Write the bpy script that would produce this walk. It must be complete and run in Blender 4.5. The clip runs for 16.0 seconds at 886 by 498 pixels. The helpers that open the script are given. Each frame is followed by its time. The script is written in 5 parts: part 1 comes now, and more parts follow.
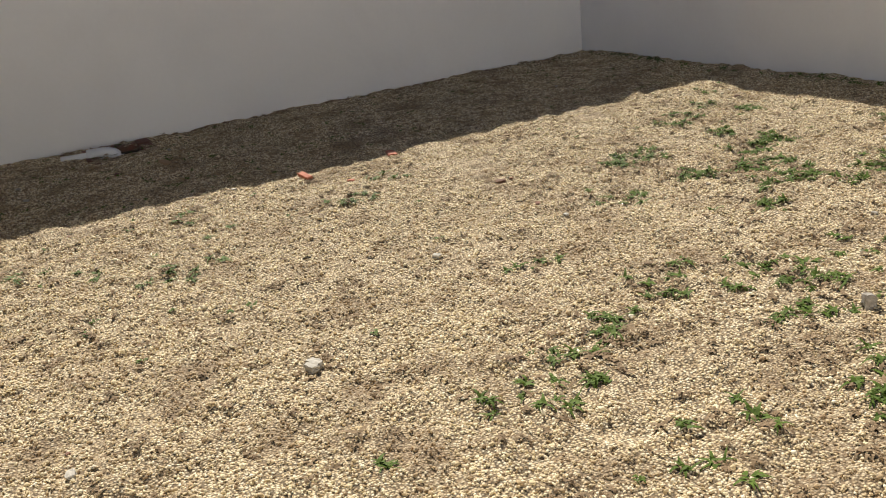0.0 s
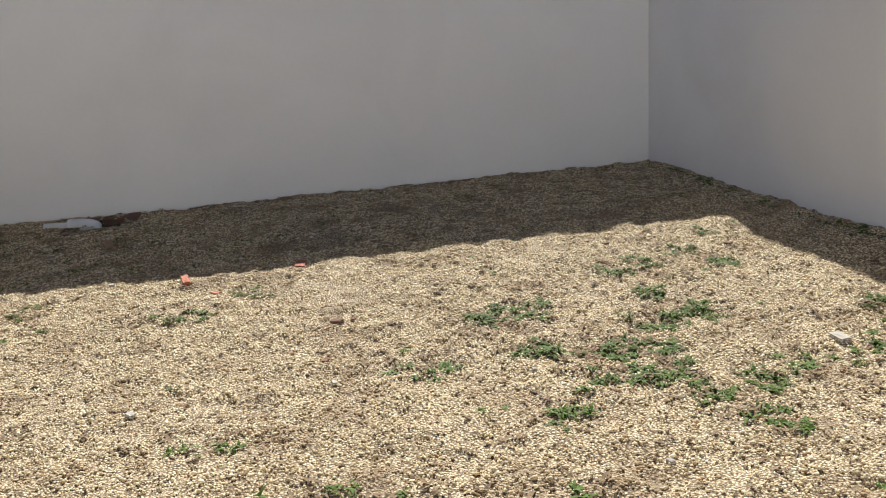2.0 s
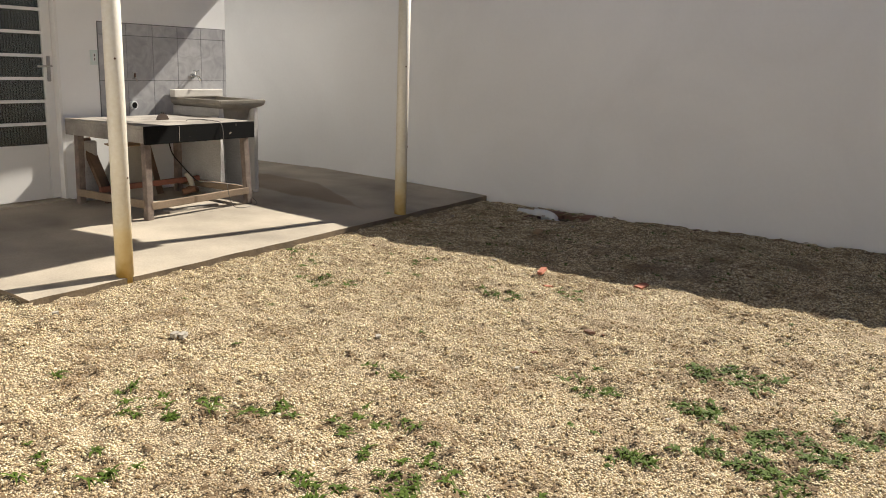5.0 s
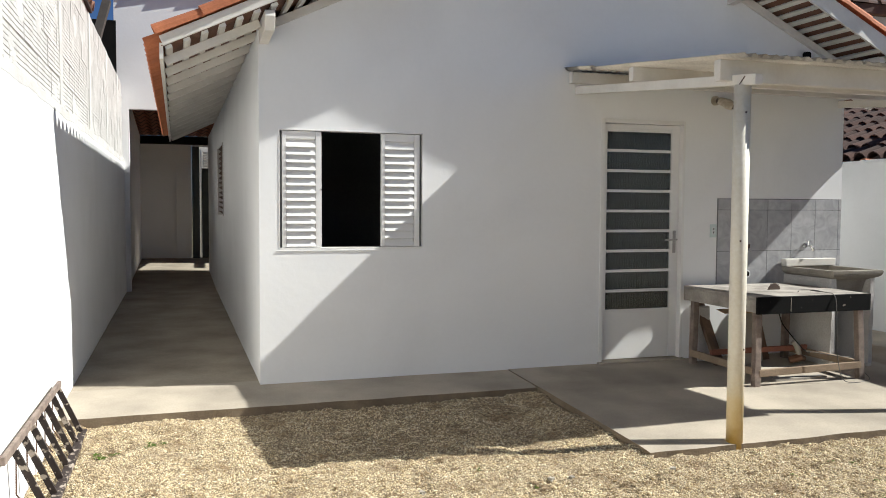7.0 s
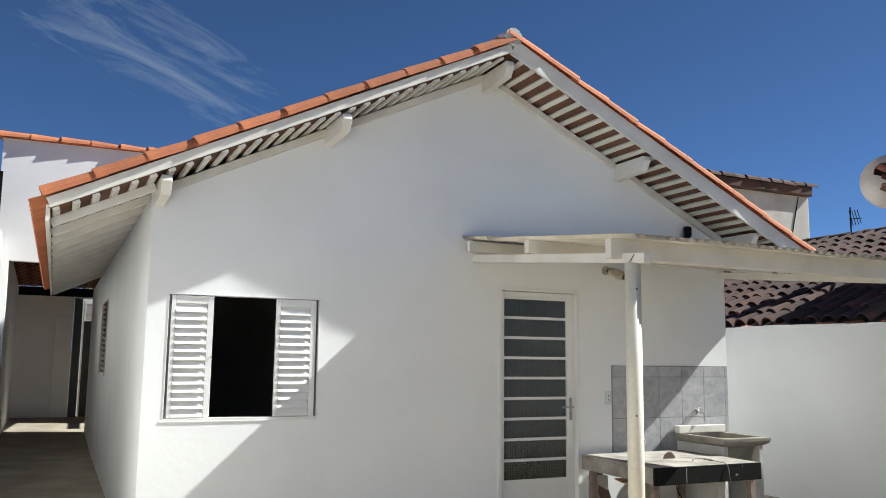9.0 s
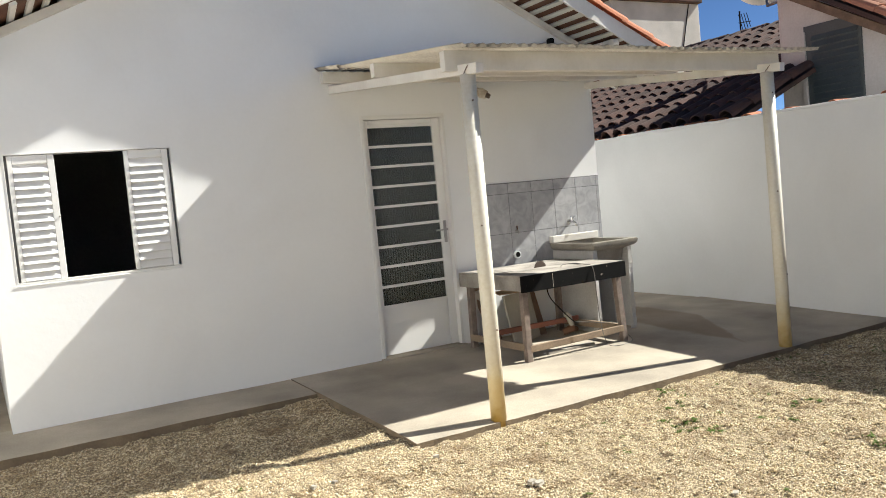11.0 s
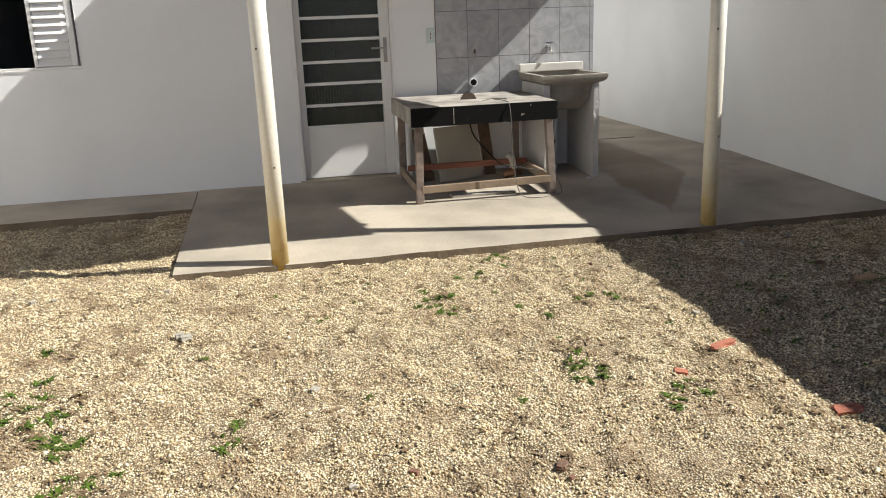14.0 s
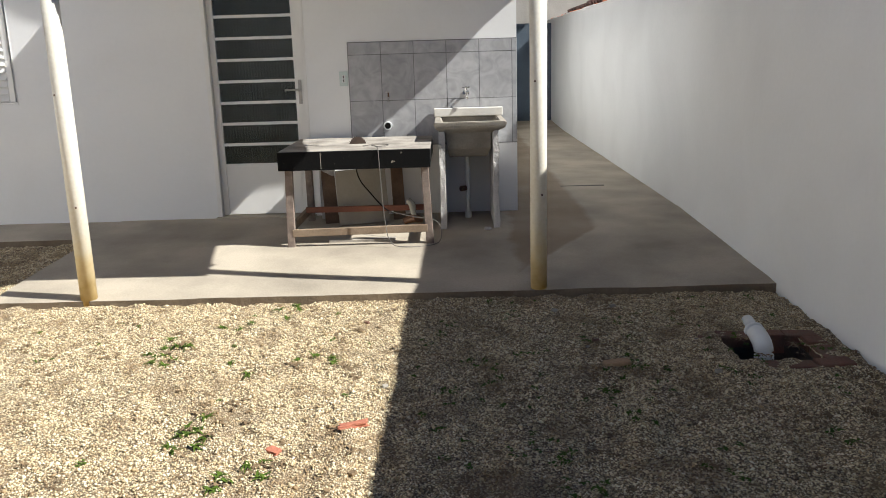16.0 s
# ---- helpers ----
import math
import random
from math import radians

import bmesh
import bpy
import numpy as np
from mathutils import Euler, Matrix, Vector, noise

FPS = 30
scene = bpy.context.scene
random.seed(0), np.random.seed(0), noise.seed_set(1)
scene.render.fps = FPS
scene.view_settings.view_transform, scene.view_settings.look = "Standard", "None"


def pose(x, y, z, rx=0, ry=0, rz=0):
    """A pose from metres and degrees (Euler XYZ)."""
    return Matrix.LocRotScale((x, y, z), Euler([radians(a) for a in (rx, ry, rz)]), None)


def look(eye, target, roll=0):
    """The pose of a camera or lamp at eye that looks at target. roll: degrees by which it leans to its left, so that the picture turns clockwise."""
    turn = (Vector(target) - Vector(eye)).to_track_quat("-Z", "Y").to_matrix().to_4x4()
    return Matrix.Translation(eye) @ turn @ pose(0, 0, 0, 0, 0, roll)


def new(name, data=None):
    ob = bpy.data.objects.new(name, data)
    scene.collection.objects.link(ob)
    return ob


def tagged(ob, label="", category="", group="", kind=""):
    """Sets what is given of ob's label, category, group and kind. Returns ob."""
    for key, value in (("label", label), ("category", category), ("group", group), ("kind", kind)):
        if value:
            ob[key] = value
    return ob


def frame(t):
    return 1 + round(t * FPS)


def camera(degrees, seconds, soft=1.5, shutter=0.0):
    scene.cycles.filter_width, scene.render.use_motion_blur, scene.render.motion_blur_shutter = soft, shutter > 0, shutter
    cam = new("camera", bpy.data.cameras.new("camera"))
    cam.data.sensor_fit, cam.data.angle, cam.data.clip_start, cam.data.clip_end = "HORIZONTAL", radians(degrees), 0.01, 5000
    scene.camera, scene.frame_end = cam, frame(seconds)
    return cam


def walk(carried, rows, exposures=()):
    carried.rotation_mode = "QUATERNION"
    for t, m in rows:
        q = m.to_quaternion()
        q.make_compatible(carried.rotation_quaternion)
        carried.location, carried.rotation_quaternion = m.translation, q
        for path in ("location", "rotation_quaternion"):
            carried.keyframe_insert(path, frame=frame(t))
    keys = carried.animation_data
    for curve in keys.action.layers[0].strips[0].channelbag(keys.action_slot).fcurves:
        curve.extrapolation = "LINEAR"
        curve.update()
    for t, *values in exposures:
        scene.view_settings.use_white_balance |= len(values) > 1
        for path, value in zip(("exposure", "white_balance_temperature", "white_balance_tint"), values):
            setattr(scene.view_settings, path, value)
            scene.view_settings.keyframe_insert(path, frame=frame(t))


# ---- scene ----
cam = camera(56.6, 16.0, 0.95)
PATH = [
    (0, (0.957, -0.473, 1.258), (2.635, -1.297, 0.548), -6.5),
    (0.5, (0.968, -0.976, 1.264), (2.632, -1.815, 0.537), -6.4),
    (1, (1.027, -1.503, 1.258), (2.735, -2.284, 0.57), -6.8),
    (1.5, (1.013, -1.992, 1.244), (2.832, -2.568, 0.644), -5.4),
    (2, (1.024, -2.451, 1.241), (2.923, -2.819, 0.731), -3.7),
    (2.5, (1.045, -2.952, 1.255), (2.973, -3.251, 0.813), -2.6),
    (3, (1.072, -3.416, 1.234), (3.016, -3.592, 0.801), -0.8),
    (3.2, (1.095, -3.548, 1.23), (3.042, -3.649, 0.782), 0.1),
    (5.5, (0.689, -4.202, 1.335), (2.073, -2.814, 0.935), 1.1),
    (6, (0.596, -4.275, 1.359), (1.647, -2.607, 1.022), 0.2),
    (6.4, (0.515, -4.273, 1.396), (1.335, -2.468, 1.136), 0.3),
    (6.5, (0.517, -4.29, 1.4), (1.287, -2.459, 1.165), 0.2),
    (7, (0.486, -4.273, 1.485), (1.101, -2.373, 1.379), 0.3),
    (7.5, (0.465, -4.276, 1.477), (0.992, -2.348, 1.534), 0.5),
    (8, (0.451, -4.243, 1.527), (0.975, -2.323, 1.726), 1.9),
    (8.5, (0.472, -4.226, 1.597), (1.15, -2.365, 1.875), 2.5),
    (8.7, (0.485, -4.204, 1.617), (1.26, -2.382, 1.905), 2.5),
    (10.8, (0.866, -4.353, 1.522), (1.876, -2.627, 1.479), -3.9),
    (11, (0.976, -4.412, 1.466), (1.964, -2.677, 1.345), -5.4),
    (11.5, (1.294, -4.376, 1.319), (2.282, -2.662, 1.026), -8.1),
    (12, (1.761, -4.485, 1.355), (2.764, -2.797, 0.974), -9.6),
    (12.5, (2.229, -4.632, 1.371), (3.097, -2.89, 0.909), -7.5),
    (13, (2.702, -4.705, 1.33), (3.392, -2.899, 0.817), -6.3),
    (13.5, (3.238, -4.768, 1.36), (3.811, -2.925, 0.835), -5.0),
    (14, (3.761, -4.863, 1.402), (4.139, -2.975, 0.863), -2.2),
    (14.5, (4.296, -4.877, 1.404), (4.573, -2.961, 0.9), -1.3),
    (15, (4.899, -4.96, 1.422), (5.118, -3.031, 0.943), -2.3),
    (15.5, (5.445, -4.944, 1.426), (5.585, -3.008, 0.948), -1.5),
    (16, (5.981, -4.921, 1.448), (5.957, -2.975, 0.986), -1.7),
]
walk(cam, [(t, look(eye, target, roll)) for t, eye, target, roll in PATH], [(0.0, 0.64, 6500, 10), (2.0, 0.86, 6100, 10), (3.0, 0.58, 7100, 10), (5.5, 0.76, 6450, 10), (7.0, 0.69, 6000, 7), (8.0, 0.69, 5950, 5), (8.5, 0.92, 5850, 4), (11.0, 1.1, 6200, 6), (12.5, 0.8, 6150, 8), (13.5, 0.74, 6150, 8), (14.5, 0.80, 6100, 8), (16.0, 0.92, 6050, 8)])

# ---- light ----
SUN_WAY = Vector((-1.105, 0.26, -1.0))
sun = new("sun", bpy.data.lights.new("sun", "SUN"))
sun.data.energy, sun.data.angle, sun.data.color = 5.0, radians(0.53), (1.0, 0.94, 0.84)
sun.matrix_world = look((0, 0, 30), Vector((0, 0, 30)) + SUN_WAY)

world = bpy.data.worlds.new("sky")
scene.world = world
world.use_nodes = True
wn, wl = world.node_tree.nodes, world.node_tree.links
wn.clear()
sky = wn.new("ShaderNodeTexSky")
sky.sky_type, sky.sun_disc = "NISHITA", False
sky.sun_elevation, sky.sun_rotation = radians(40.8), math.atan2(1.13, -0.26)
background, wout = wn.new("ShaderNodeBackground"), wn.new("ShaderNodeOutputWorld")
background.inputs["Strength"].default_value = 0.051
sky.altitude, sky.air_density, sky.dust_density, sky.ozone_density = 1200, 0.5, 0.1, 6.0
# one thin streaky cirrus cloud over the house, as noise drawn out along its own axis


def dot_with(v):
    d = wn.new("ShaderNodeVectorMath")
    d.operation, d.inputs[1].default_value = "DOT_PRODUCT", v
    wl.new(wtc.outputs["Generated"], d.inputs[0])
    return d.outputs["Value"]


def calc(op, a, b):
    m = wn.new("ShaderNodeMath")
    m.operation = op
    for k, v in enumerate((a, b)):
        if isinstance(v, (int, float)):
            m.inputs[k].default_value = v
        else:
            wl.new(v, m.inputs[k])
    return m.outputs[0]


wtc, wjoin, wnoise = wn.new("ShaderNodeTexCoord"), wn.new("ShaderNodeCombineXYZ"), wn.new("ShaderNodeTexNoise")
centre = Vector((0.075, 0.997, 0.36)).normalized()
side_way = Vector((0.997, -0.075, 0.0))
up_way = side_way.cross(centre)
along = (side_way * 0.93 - up_way * 0.36).normalized()
across = (side_way * 0.36 + up_way * 0.93).normalized()
cu, cv = dot_with(along), dot_with(across)
wl.new(calc("MULTIPLY", cu, 7.0), wjoin.inputs[0])
wl.new(calc("MULTIPLY", cv, 34.0), wjoin.inputs[1])
wnoise.inputs["Scale"].default_value, wnoise.inputs["Detail"].default_value, wnoise.inputs["Roughness"].default_value = 1.0, 9, 0.66
wjoin.inputs[2].default_value = 5.3
wnoise.inputs["Distortion"].default_value = 0.6
wl.new(wjoin.outputs[0], wnoise.inputs["Vector"])
du, dv = calc("DIVIDE", cu, 0.17), calc("DIVIDE", cv, 0.055)
reach = calc("ADD", calc("MULTIPLY", du, du), calc("MULTIPLY", dv, dv))
thick = calc("SUBTRACT", wnoise.outputs["Fac"], calc("MULTIPLY", reach, 0.16))
wramp, wmix = wn.new("ShaderNodeMapRange"), wn.new("ShaderNodeMixRGB")
wramp.inputs["From Min"].default_value, wramp.inputs["From Max"].default_value, wramp.inputs["To Max"].default_value = 0.40, 0.84, 0.6
facing = calc("GREATER_THAN", dot_with(centre), 0.3)
wmix.inputs[2].default_value = (4.2, 4.6, 5.2, 1)
wl.new(thick, wramp.inputs["Value"])
wl.new(calc("MULTIPLY", wramp.outputs[0], facing), wmix.inputs[0])
wl.new(sky.outputs["Color"], wmix.inputs[1])
wl.new(wmix.outputs[0], background.inputs["Color"])
wl.new(background.outputs[0], wout.inputs[0])


# ---- materials ----
def rgb(c):
    return (c[0], c[1], c[2], 1.0)


def surface(name, base, dark, rough=0.8, scale=3.0, fine=60.0, mix=0.5, bump=0.15, bump_scale=None, metal=0.0, spread=0.0, fine_mix=0.25):
    """Two-scale mottled surface: base and dark colours, grain and relief."""
    m = bpy.data.materials.new(name)
    m.use_nodes = True
    n, l = m.node_tree.nodes, m.node_tree.links
    b = n["Principled BSDF"]
    b.inputs["Roughness"].default_value, b.inputs["Metallic"].default_value = rough, metal
    tc = n.new("ShaderNodeTexCoord")
    big, small = n.new("ShaderNodeTexNoise"), n.new("ShaderNodeTexNoise")
    big.inputs["Scale"].default_value, big.inputs["Detail"].default_value = scale, 6
    small.inputs["Scale"].default_value, small.inputs["Detail"].default_value = fine, 4
    ramp = n.new("ShaderNodeMapRange")
    ramp.inputs["From Min"].default_value, ramp.inputs["From Max"].default_value = 0.35, 0.75
    ramp.inputs["To Max"].default_value = mix
    c1, c2 = n.new("ShaderNodeMixRGB"), n.new("ShaderNodeMixRGB")
    c1.inputs[1].default_value, c1.inputs[2].default_value = rgb(base), rgb(dark)
    c2.blend_type = "OVERLAY"
    c2.inputs[0].default_value = fine_mix
    for t in (big, small):
        l.new(tc.outputs["Object"], t.inputs["Vector"])
    l.new(big.outputs["Fac"], ramp.inputs["Value"])
    l.new(ramp.outputs[0], c1.inputs[0])
    l.new(c1.outputs[0], c2.inputs[1])
    l.new(small.outputs["Fac"], c2.inputs[2])
    last = c2.outputs[0]
    if spread:
        info, hsv, mr = n.new("ShaderNodeObjectInfo"), n.new("ShaderNodeHueSaturation"), n.new("ShaderNodeMapRange")
        mr.inputs["To Min"].default_value, mr.inputs["To Max"].default_value = 1 - spread, 1 + spread
        l.new(info.outputs["Random"], mr.inputs["Value"])
        l.new(mr.outputs[0], hsv.inputs["Value"])
        l.new(last, hsv.inputs["Color"])
        last = hsv.outputs[0]
    l.new(last, b.inputs["Base Color"])
    if bump:
        bn = n.new("ShaderNodeBump")
        bn.inputs["Strength"].default_value, bn.inputs["Distance"].default_value = bump, 0.01
        src = small
        if bump_scale:
            src = n.new("ShaderNodeTexNoise")
            src.inputs["Scale"].default_value, src.inputs["Detail"].default_value = bump_scale, 5
            l.new(tc.outputs["Object"], src.inputs["Vector"])
        l.new(src.outputs["Fac"], bn.inputs["Height"])
        l.new(bn.outputs[0], b.inputs["Normal"])
    return m


PLASTER = surface("white_plaster", (0.84, 0.84, 0.835), (0.70, 0.695, 0.69), 0.9, 0.9, 30, 0.5, 0.12, 22, fine_mix=0.08)
PLASTER.node_tree.nodes["Noise Texture"].inputs["Distortion"].default_value = 0.8
ROUGH = surface("whitewashed_rough", (0.60, 0.585, 0.565), (0.38, 0.355, 0.33), 0.95, 4.0, 70, 0.5, 0.8, 60, fine_mix=0.2)
CONCRETE = surface("concrete", (0.47, 0.41, 0.325), (0.20, 0.175, 0.14), 0.85, 1.7, 90, 0.8, 0.2, fine_mix=0.2)
WHITE_WOOD = surface("white_painted_wood", (0.74, 0.71, 0.655), (0.50, 0.46, 0.40), 0.6, 4.0, 50, 0.45, 0.05, fine_mix=0.12)
POST_PAINT = surface("cream_post_paint", (0.74, 0.70, 0.60), (0.62, 0.56, 0.44), 0.5, 4.0, 50, 0.4, 0.1)
WHITE_METAL = surface("white_enamel", (0.80, 0.79, 0.77), (0.70, 0.69, 0.66), 0.35, 6.0, 60, 0.3, 0.03, fine_mix=0.05)
CLAY = surface("orange_clay", (0.46, 0.155, 0.065), (0.29, 0.10, 0.05), 0.85, 5.0, 80, 0.6, 0.3, spread=0.15)
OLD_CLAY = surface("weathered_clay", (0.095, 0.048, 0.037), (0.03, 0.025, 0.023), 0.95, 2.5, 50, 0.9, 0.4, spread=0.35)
DARK_WOOD = surface("old_wood", (0.20, 0.13, 0.085), (0.08, 0.055, 0.04), 0.85, 9.0, 70, 0.8, 0.3)
BLACK = surface("black_paint", (0.006, 0.006, 0.006), (0.016, 0.014, 0.012), 0.9, 9.0, 60, 0.5, 0.1)
FIBRE = surface("fibre_cement", (0.52, 0.48, 0.42), (0.30, 0.27, 0.23), 0.95, 3.0, 60, 0.7, 0.2)
TILE = surface("grey_marbled_tile", (0.47, 0.47, 0.48), (0.31, 0.31, 0.32), 0.25, 7.0, 20, 0.9, 0.0, fine_mix=0.1, spread=0.05)
TILE.node_tree.nodes["Noise Texture"].inputs["Distortion"].default_value = 1.6
# room colour greyed down so the inside looks dark
INSIDE = surface("room_paint_dimmed", (0.30, 0.29, 0.27), (0.22, 0.21, 0.2), 0.9, 2.0, 30, 0.3, 0.0)
SLAB_SIDE = surface("soiled_slab_edge", (0.22, 0.17, 0.115), (0.10, 0.075, 0.05), 0.95, 5.0, 70, 0.8, 0.5)
PASSAGE = surface("mildewed_concrete", (0.37, 0.32, 0.245), (0.16, 0.135, 0.105), 0.9, 1.9, 60, 0.85, 0.2, fine_mix=0.2)
DIRTY_BRICK = surface("soiled_brick", (0.20, 0.09, 0.06), (0.12, 0.095, 0.065), 0.95, 11.0, 90, 0.9, 0.5, spread=0.2)
RED_BRICK = surface("red_brick", (0.42, 0.15, 0.09), (0.28, 0.11, 0.07), 0.9, 9.0, 90, 0.6, 0.4, spread=0.15)
SOIL = surface("damp_soil", (0.11, 0.085, 0.06), (0.06, 0.045, 0.035), 0.95, 5.0, 90, 0.7, 0.8)
SINK = surface("grey_cement", (0.36, 0.33, 0.28), (0.19, 0.17, 0.145), 0.85, 5.0, 80, 0.8, 0.3)
PVC = surface("white_pvc", (0.72, 0.74, 0.74), (0.55, 0.56, 0.55), 0.4, 8.0, 60, 0.4, 0.02, fine_mix=0.05)
STEEL = surface("worn_steel", (0.45, 0.44, 0.42), (0.25, 0.22, 0.2), 0.35, 12.0, 80, 0.5, 0.05, metal=0.9)
RUST = surface("rusty_steel", (0.16, 0.09, 0.06), (0.07, 0.045, 0.035), 0.75, 14.0, 90, 0.7, 0.3, metal=0.4)
CHROME = surface("chrome", (0.75, 0.75, 0.74), (0.6, 0.6, 0.6), 0.15, 9.0, 40, 0.3, 0.0, metal=1.0)
STRETCHER_WOOD = surface("worn_brown_wood", (0.30, 0.225, 0.155), (0.17, 0.12, 0.08), 0.85, 5.0, 70, 0.7, 0.2, fine_mix=0.3)
CORD = surface("grey_cord", (0.13, 0.12, 0.11), (0.08, 0.075, 0.07), 0.6, 9.0, 60, 0.5, 0.0)
GREYED = surface("greyed_leg_wood", (0.27, 0.215, 0.18), (0.11, 0.08, 0.065), 0.9, 14.0, 70, 0.85, 0.35)
APRON = surface("scratched_black_paint", (0.007, 0.007, 0.007), (0.30, 0.26, 0.21), 0.75, 26.0, 90, 1.0, 0.15)
APRON.node_tree.nodes["Map Range"].inputs["From Min"].default_value = 0.70
APRON.node_tree.nodes["Map Range"].inputs["From Max"].default_value = 0.74
APRON.node_tree.nodes["Principled BSDF"].inputs["Specular IOR Level"].default_value = 0.12
DARK_RUST = surface("dark_rust", (0.085, 0.055, 0.04), (0.04, 0.03, 0.025), 0.7, 9.0, 90, 0.6, 0.1)
RED_WOOD = surface("reddish_wood", (0.23, 0.085, 0.05), (0.12, 0.05, 0.035), 0.8, 6.0, 90, 0.6, 0.1)
CARDBOARD = surface("cardboard", (0.42, 0.28, 0.16), (0.33, 0.21, 0.12), 0.9, 6.0, 60, 0.5, 0.1)
PALE_BOARD = surface("pale_dusty_board", (0.42, 0.39, 0.33), (0.30, 0.27, 0.22), 0.8, 5.0, 60, 0.6, 0.05, fine_mix=0.08)
TABLE_WOOD = surface("greyed_table_wood", (0.42, 0.385, 0.34), (0.13, 0.115, 0.10), 0.85, 5.0, 70, 0.9, 0.25)
GREY_METAL = surface("dark_green_grey_metal", (0.07, 0.085, 0.085), (0.045, 0.055, 0.055), 0.5, 6.0, 60, 0.4, 0.03)
OLD_PLASTER = surface("weathered_plaster", (0.58, 0.55, 0.51), (0.36, 0.34, 0.31), 0.95, 1.6, 40, 0.8, 0.3, 30, fine_mix=0.15)
BLUE_PAINT = surface("blue_grey_paint", (0.12, 0.16, 0.21), (0.08, 0.10, 0.13), 0.8, 3.0, 40, 0.5, 0.1)
LEAF = surface("weed_green", (0.078, 0.122, 0.016), (0.038, 0.062, 0.013), 0.7, 6.0, 60, 0.5, 0.0)
DRY = surface("dry_stalks", (0.22, 0.15, 0.08), (0.11, 0.075, 0.045), 0.9, 6.0, 60, 0.5, 0.0)
BLACK.node_tree.nodes["Principled BSDF"].inputs["Specular IOR Level"].default_value = 0.12
LEAF.node_tree.nodes["Principled BSDF"].inputs["Specular IOR Level"].default_value = 0.15
SOCKET = surface("pale_green_plastic", (0.62, 0.70, 0.68), (0.50, 0.58, 0.56), 0.4, 12.0, 60, 0.4, 0.0, fine_mix=0.05)
GRIMY = surface("grimy_cream_enamel", (0.56, 0.50, 0.40), (0.22, 0.17, 0.12), 0.6, 22.0, 90, 0.9, 0.1)
GROUT = surface("dark_grout", (0.16, 0.16, 0.16), (0.10, 0.10, 0.10), 0.95, 9.0, 90, 0.5, 0.1)
ORANGE = surface("faded_orange_plastic", (0.16, 0.075, 0.035), (0.08, 0.04, 0.025), 0.5, 9.0, 60, 0.3, 0.0)


def glass_material():
    m = bpy.data.materials.new("fluted_glass")
    m.use_nodes = True
    b = m.node_tree.nodes["Principled BSDF"]
    b.inputs["Base Color"].default_value = (0.17, 0.205, 0.19, 1)
    b.inputs["Roughness"].default_value, b.inputs["IOR"].default_value = 0.16, 1.42
    b.inputs["Transmission Weight"].default_value = 0.86
    return m


def gravel_bed_material():
    """Fine packed gravel: small cells of cream and brown, gaps darkened as soil and crevice shade."""
    m = bpy.data.materials.new("gravel_bed")
    m.use_nodes = True
    n, l = m.node_tree.nodes, m.node_tree.links
    b = n["Principled BSDF"]
    b.inputs["Roughness"].default_value = 0.95
    tc, cell, big, mid = n.new("ShaderNodeTexCoord"), n.new("ShaderNodeTexVoronoi"), n.new("ShaderNodeTexNoise"), n.new("ShaderNodeTexNoise")
    cell.inputs["Scale"].default_value = 125
    big.inputs["Scale"].default_value, big.inputs["Detail"].default_value, big.inputs["Roughness"].default_value = 3.2, 7, 0.7
    mid.inputs["Scale"].default_value, mid.inputs["Detail"].default_value = 28, 5
    sep, ramp, gap, dirt, c1, c2 = n.new("ShaderNodeSeparateColor"), n.new("ShaderNodeValToRGB"), n.new("ShaderNodeMapRange"), n.new("ShaderNodeMapRange"), n.new("ShaderNodeMixRGB"), n.new("ShaderNodeMixRGB")
    e = ramp.color_ramp.elements
    e[0].color, e[1].color = (0.24, 0.165, 0.09, 1), (0.76, 0.66, 0.47, 1)
    e.new(0.5).color = (0.56, 0.44, 0.265, 1)
    gap.inputs["From Min"].default_value, gap.inputs["From Max"].default_value, gap.inputs["To Max"].default_value = 0.36, 0.70, 0.85
    dirt.inputs["From Min"].default_value, dirt.inputs["From Max"].default_value, dirt.inputs["To Max"].default_value = 0.48, 0.70, 0.85
    c1.inputs[2].default_value, c2.inputs[2].default_value = (0.08, 0.055, 0.03, 1), (0.19, 0.13, 0.075, 1)
    for t in (cell, big, mid):
        l.new(tc.outputs["Object"], t.inputs["Vector"])
    l.new(cell.outputs["Color"], sep.inputs[0])
    l.new(sep.outputs[0], ramp.inputs[0])
    l.new(cell.outputs["Distance"], gap.inputs["Value"])
    l.new(big.outputs["Fac"], dirt.inputs["Value"])
    l.new(gap.outputs[0], c1.inputs[0])
    l.new(ramp.outputs[0], c1.inputs[1])
    l.new(dirt.outputs[0], c2.inputs[0])
    l.new(c1.outputs[0], c2.inputs[1])
    l.new(c2.outputs[0], b.inputs["Base Color"])
    inv, sm, bn = n.new("ShaderNodeMath"), n.new("ShaderNodeMath"), n.new("ShaderNodeBump")
    inv.operation, inv.inputs[0].default_value = "SUBTRACT", 1.0
    sm.operation = "ADD"
    bn.inputs["Strength"].default_value, bn.inputs["Distance"].default_value = 1.0, 0.006
    l.new(cell.outputs["Distance"], inv.inputs[1])
    l.new(inv.outputs[0], sm.inputs[0])
    l.new(mid.outputs["Fac"], sm.inputs[1])
    l.new(sm.outputs[0], bn.inputs["Height"])
    l.new(bn.outputs[0], b.inputs["Normal"])
    return m


GRAVEL = gravel_bed_material()


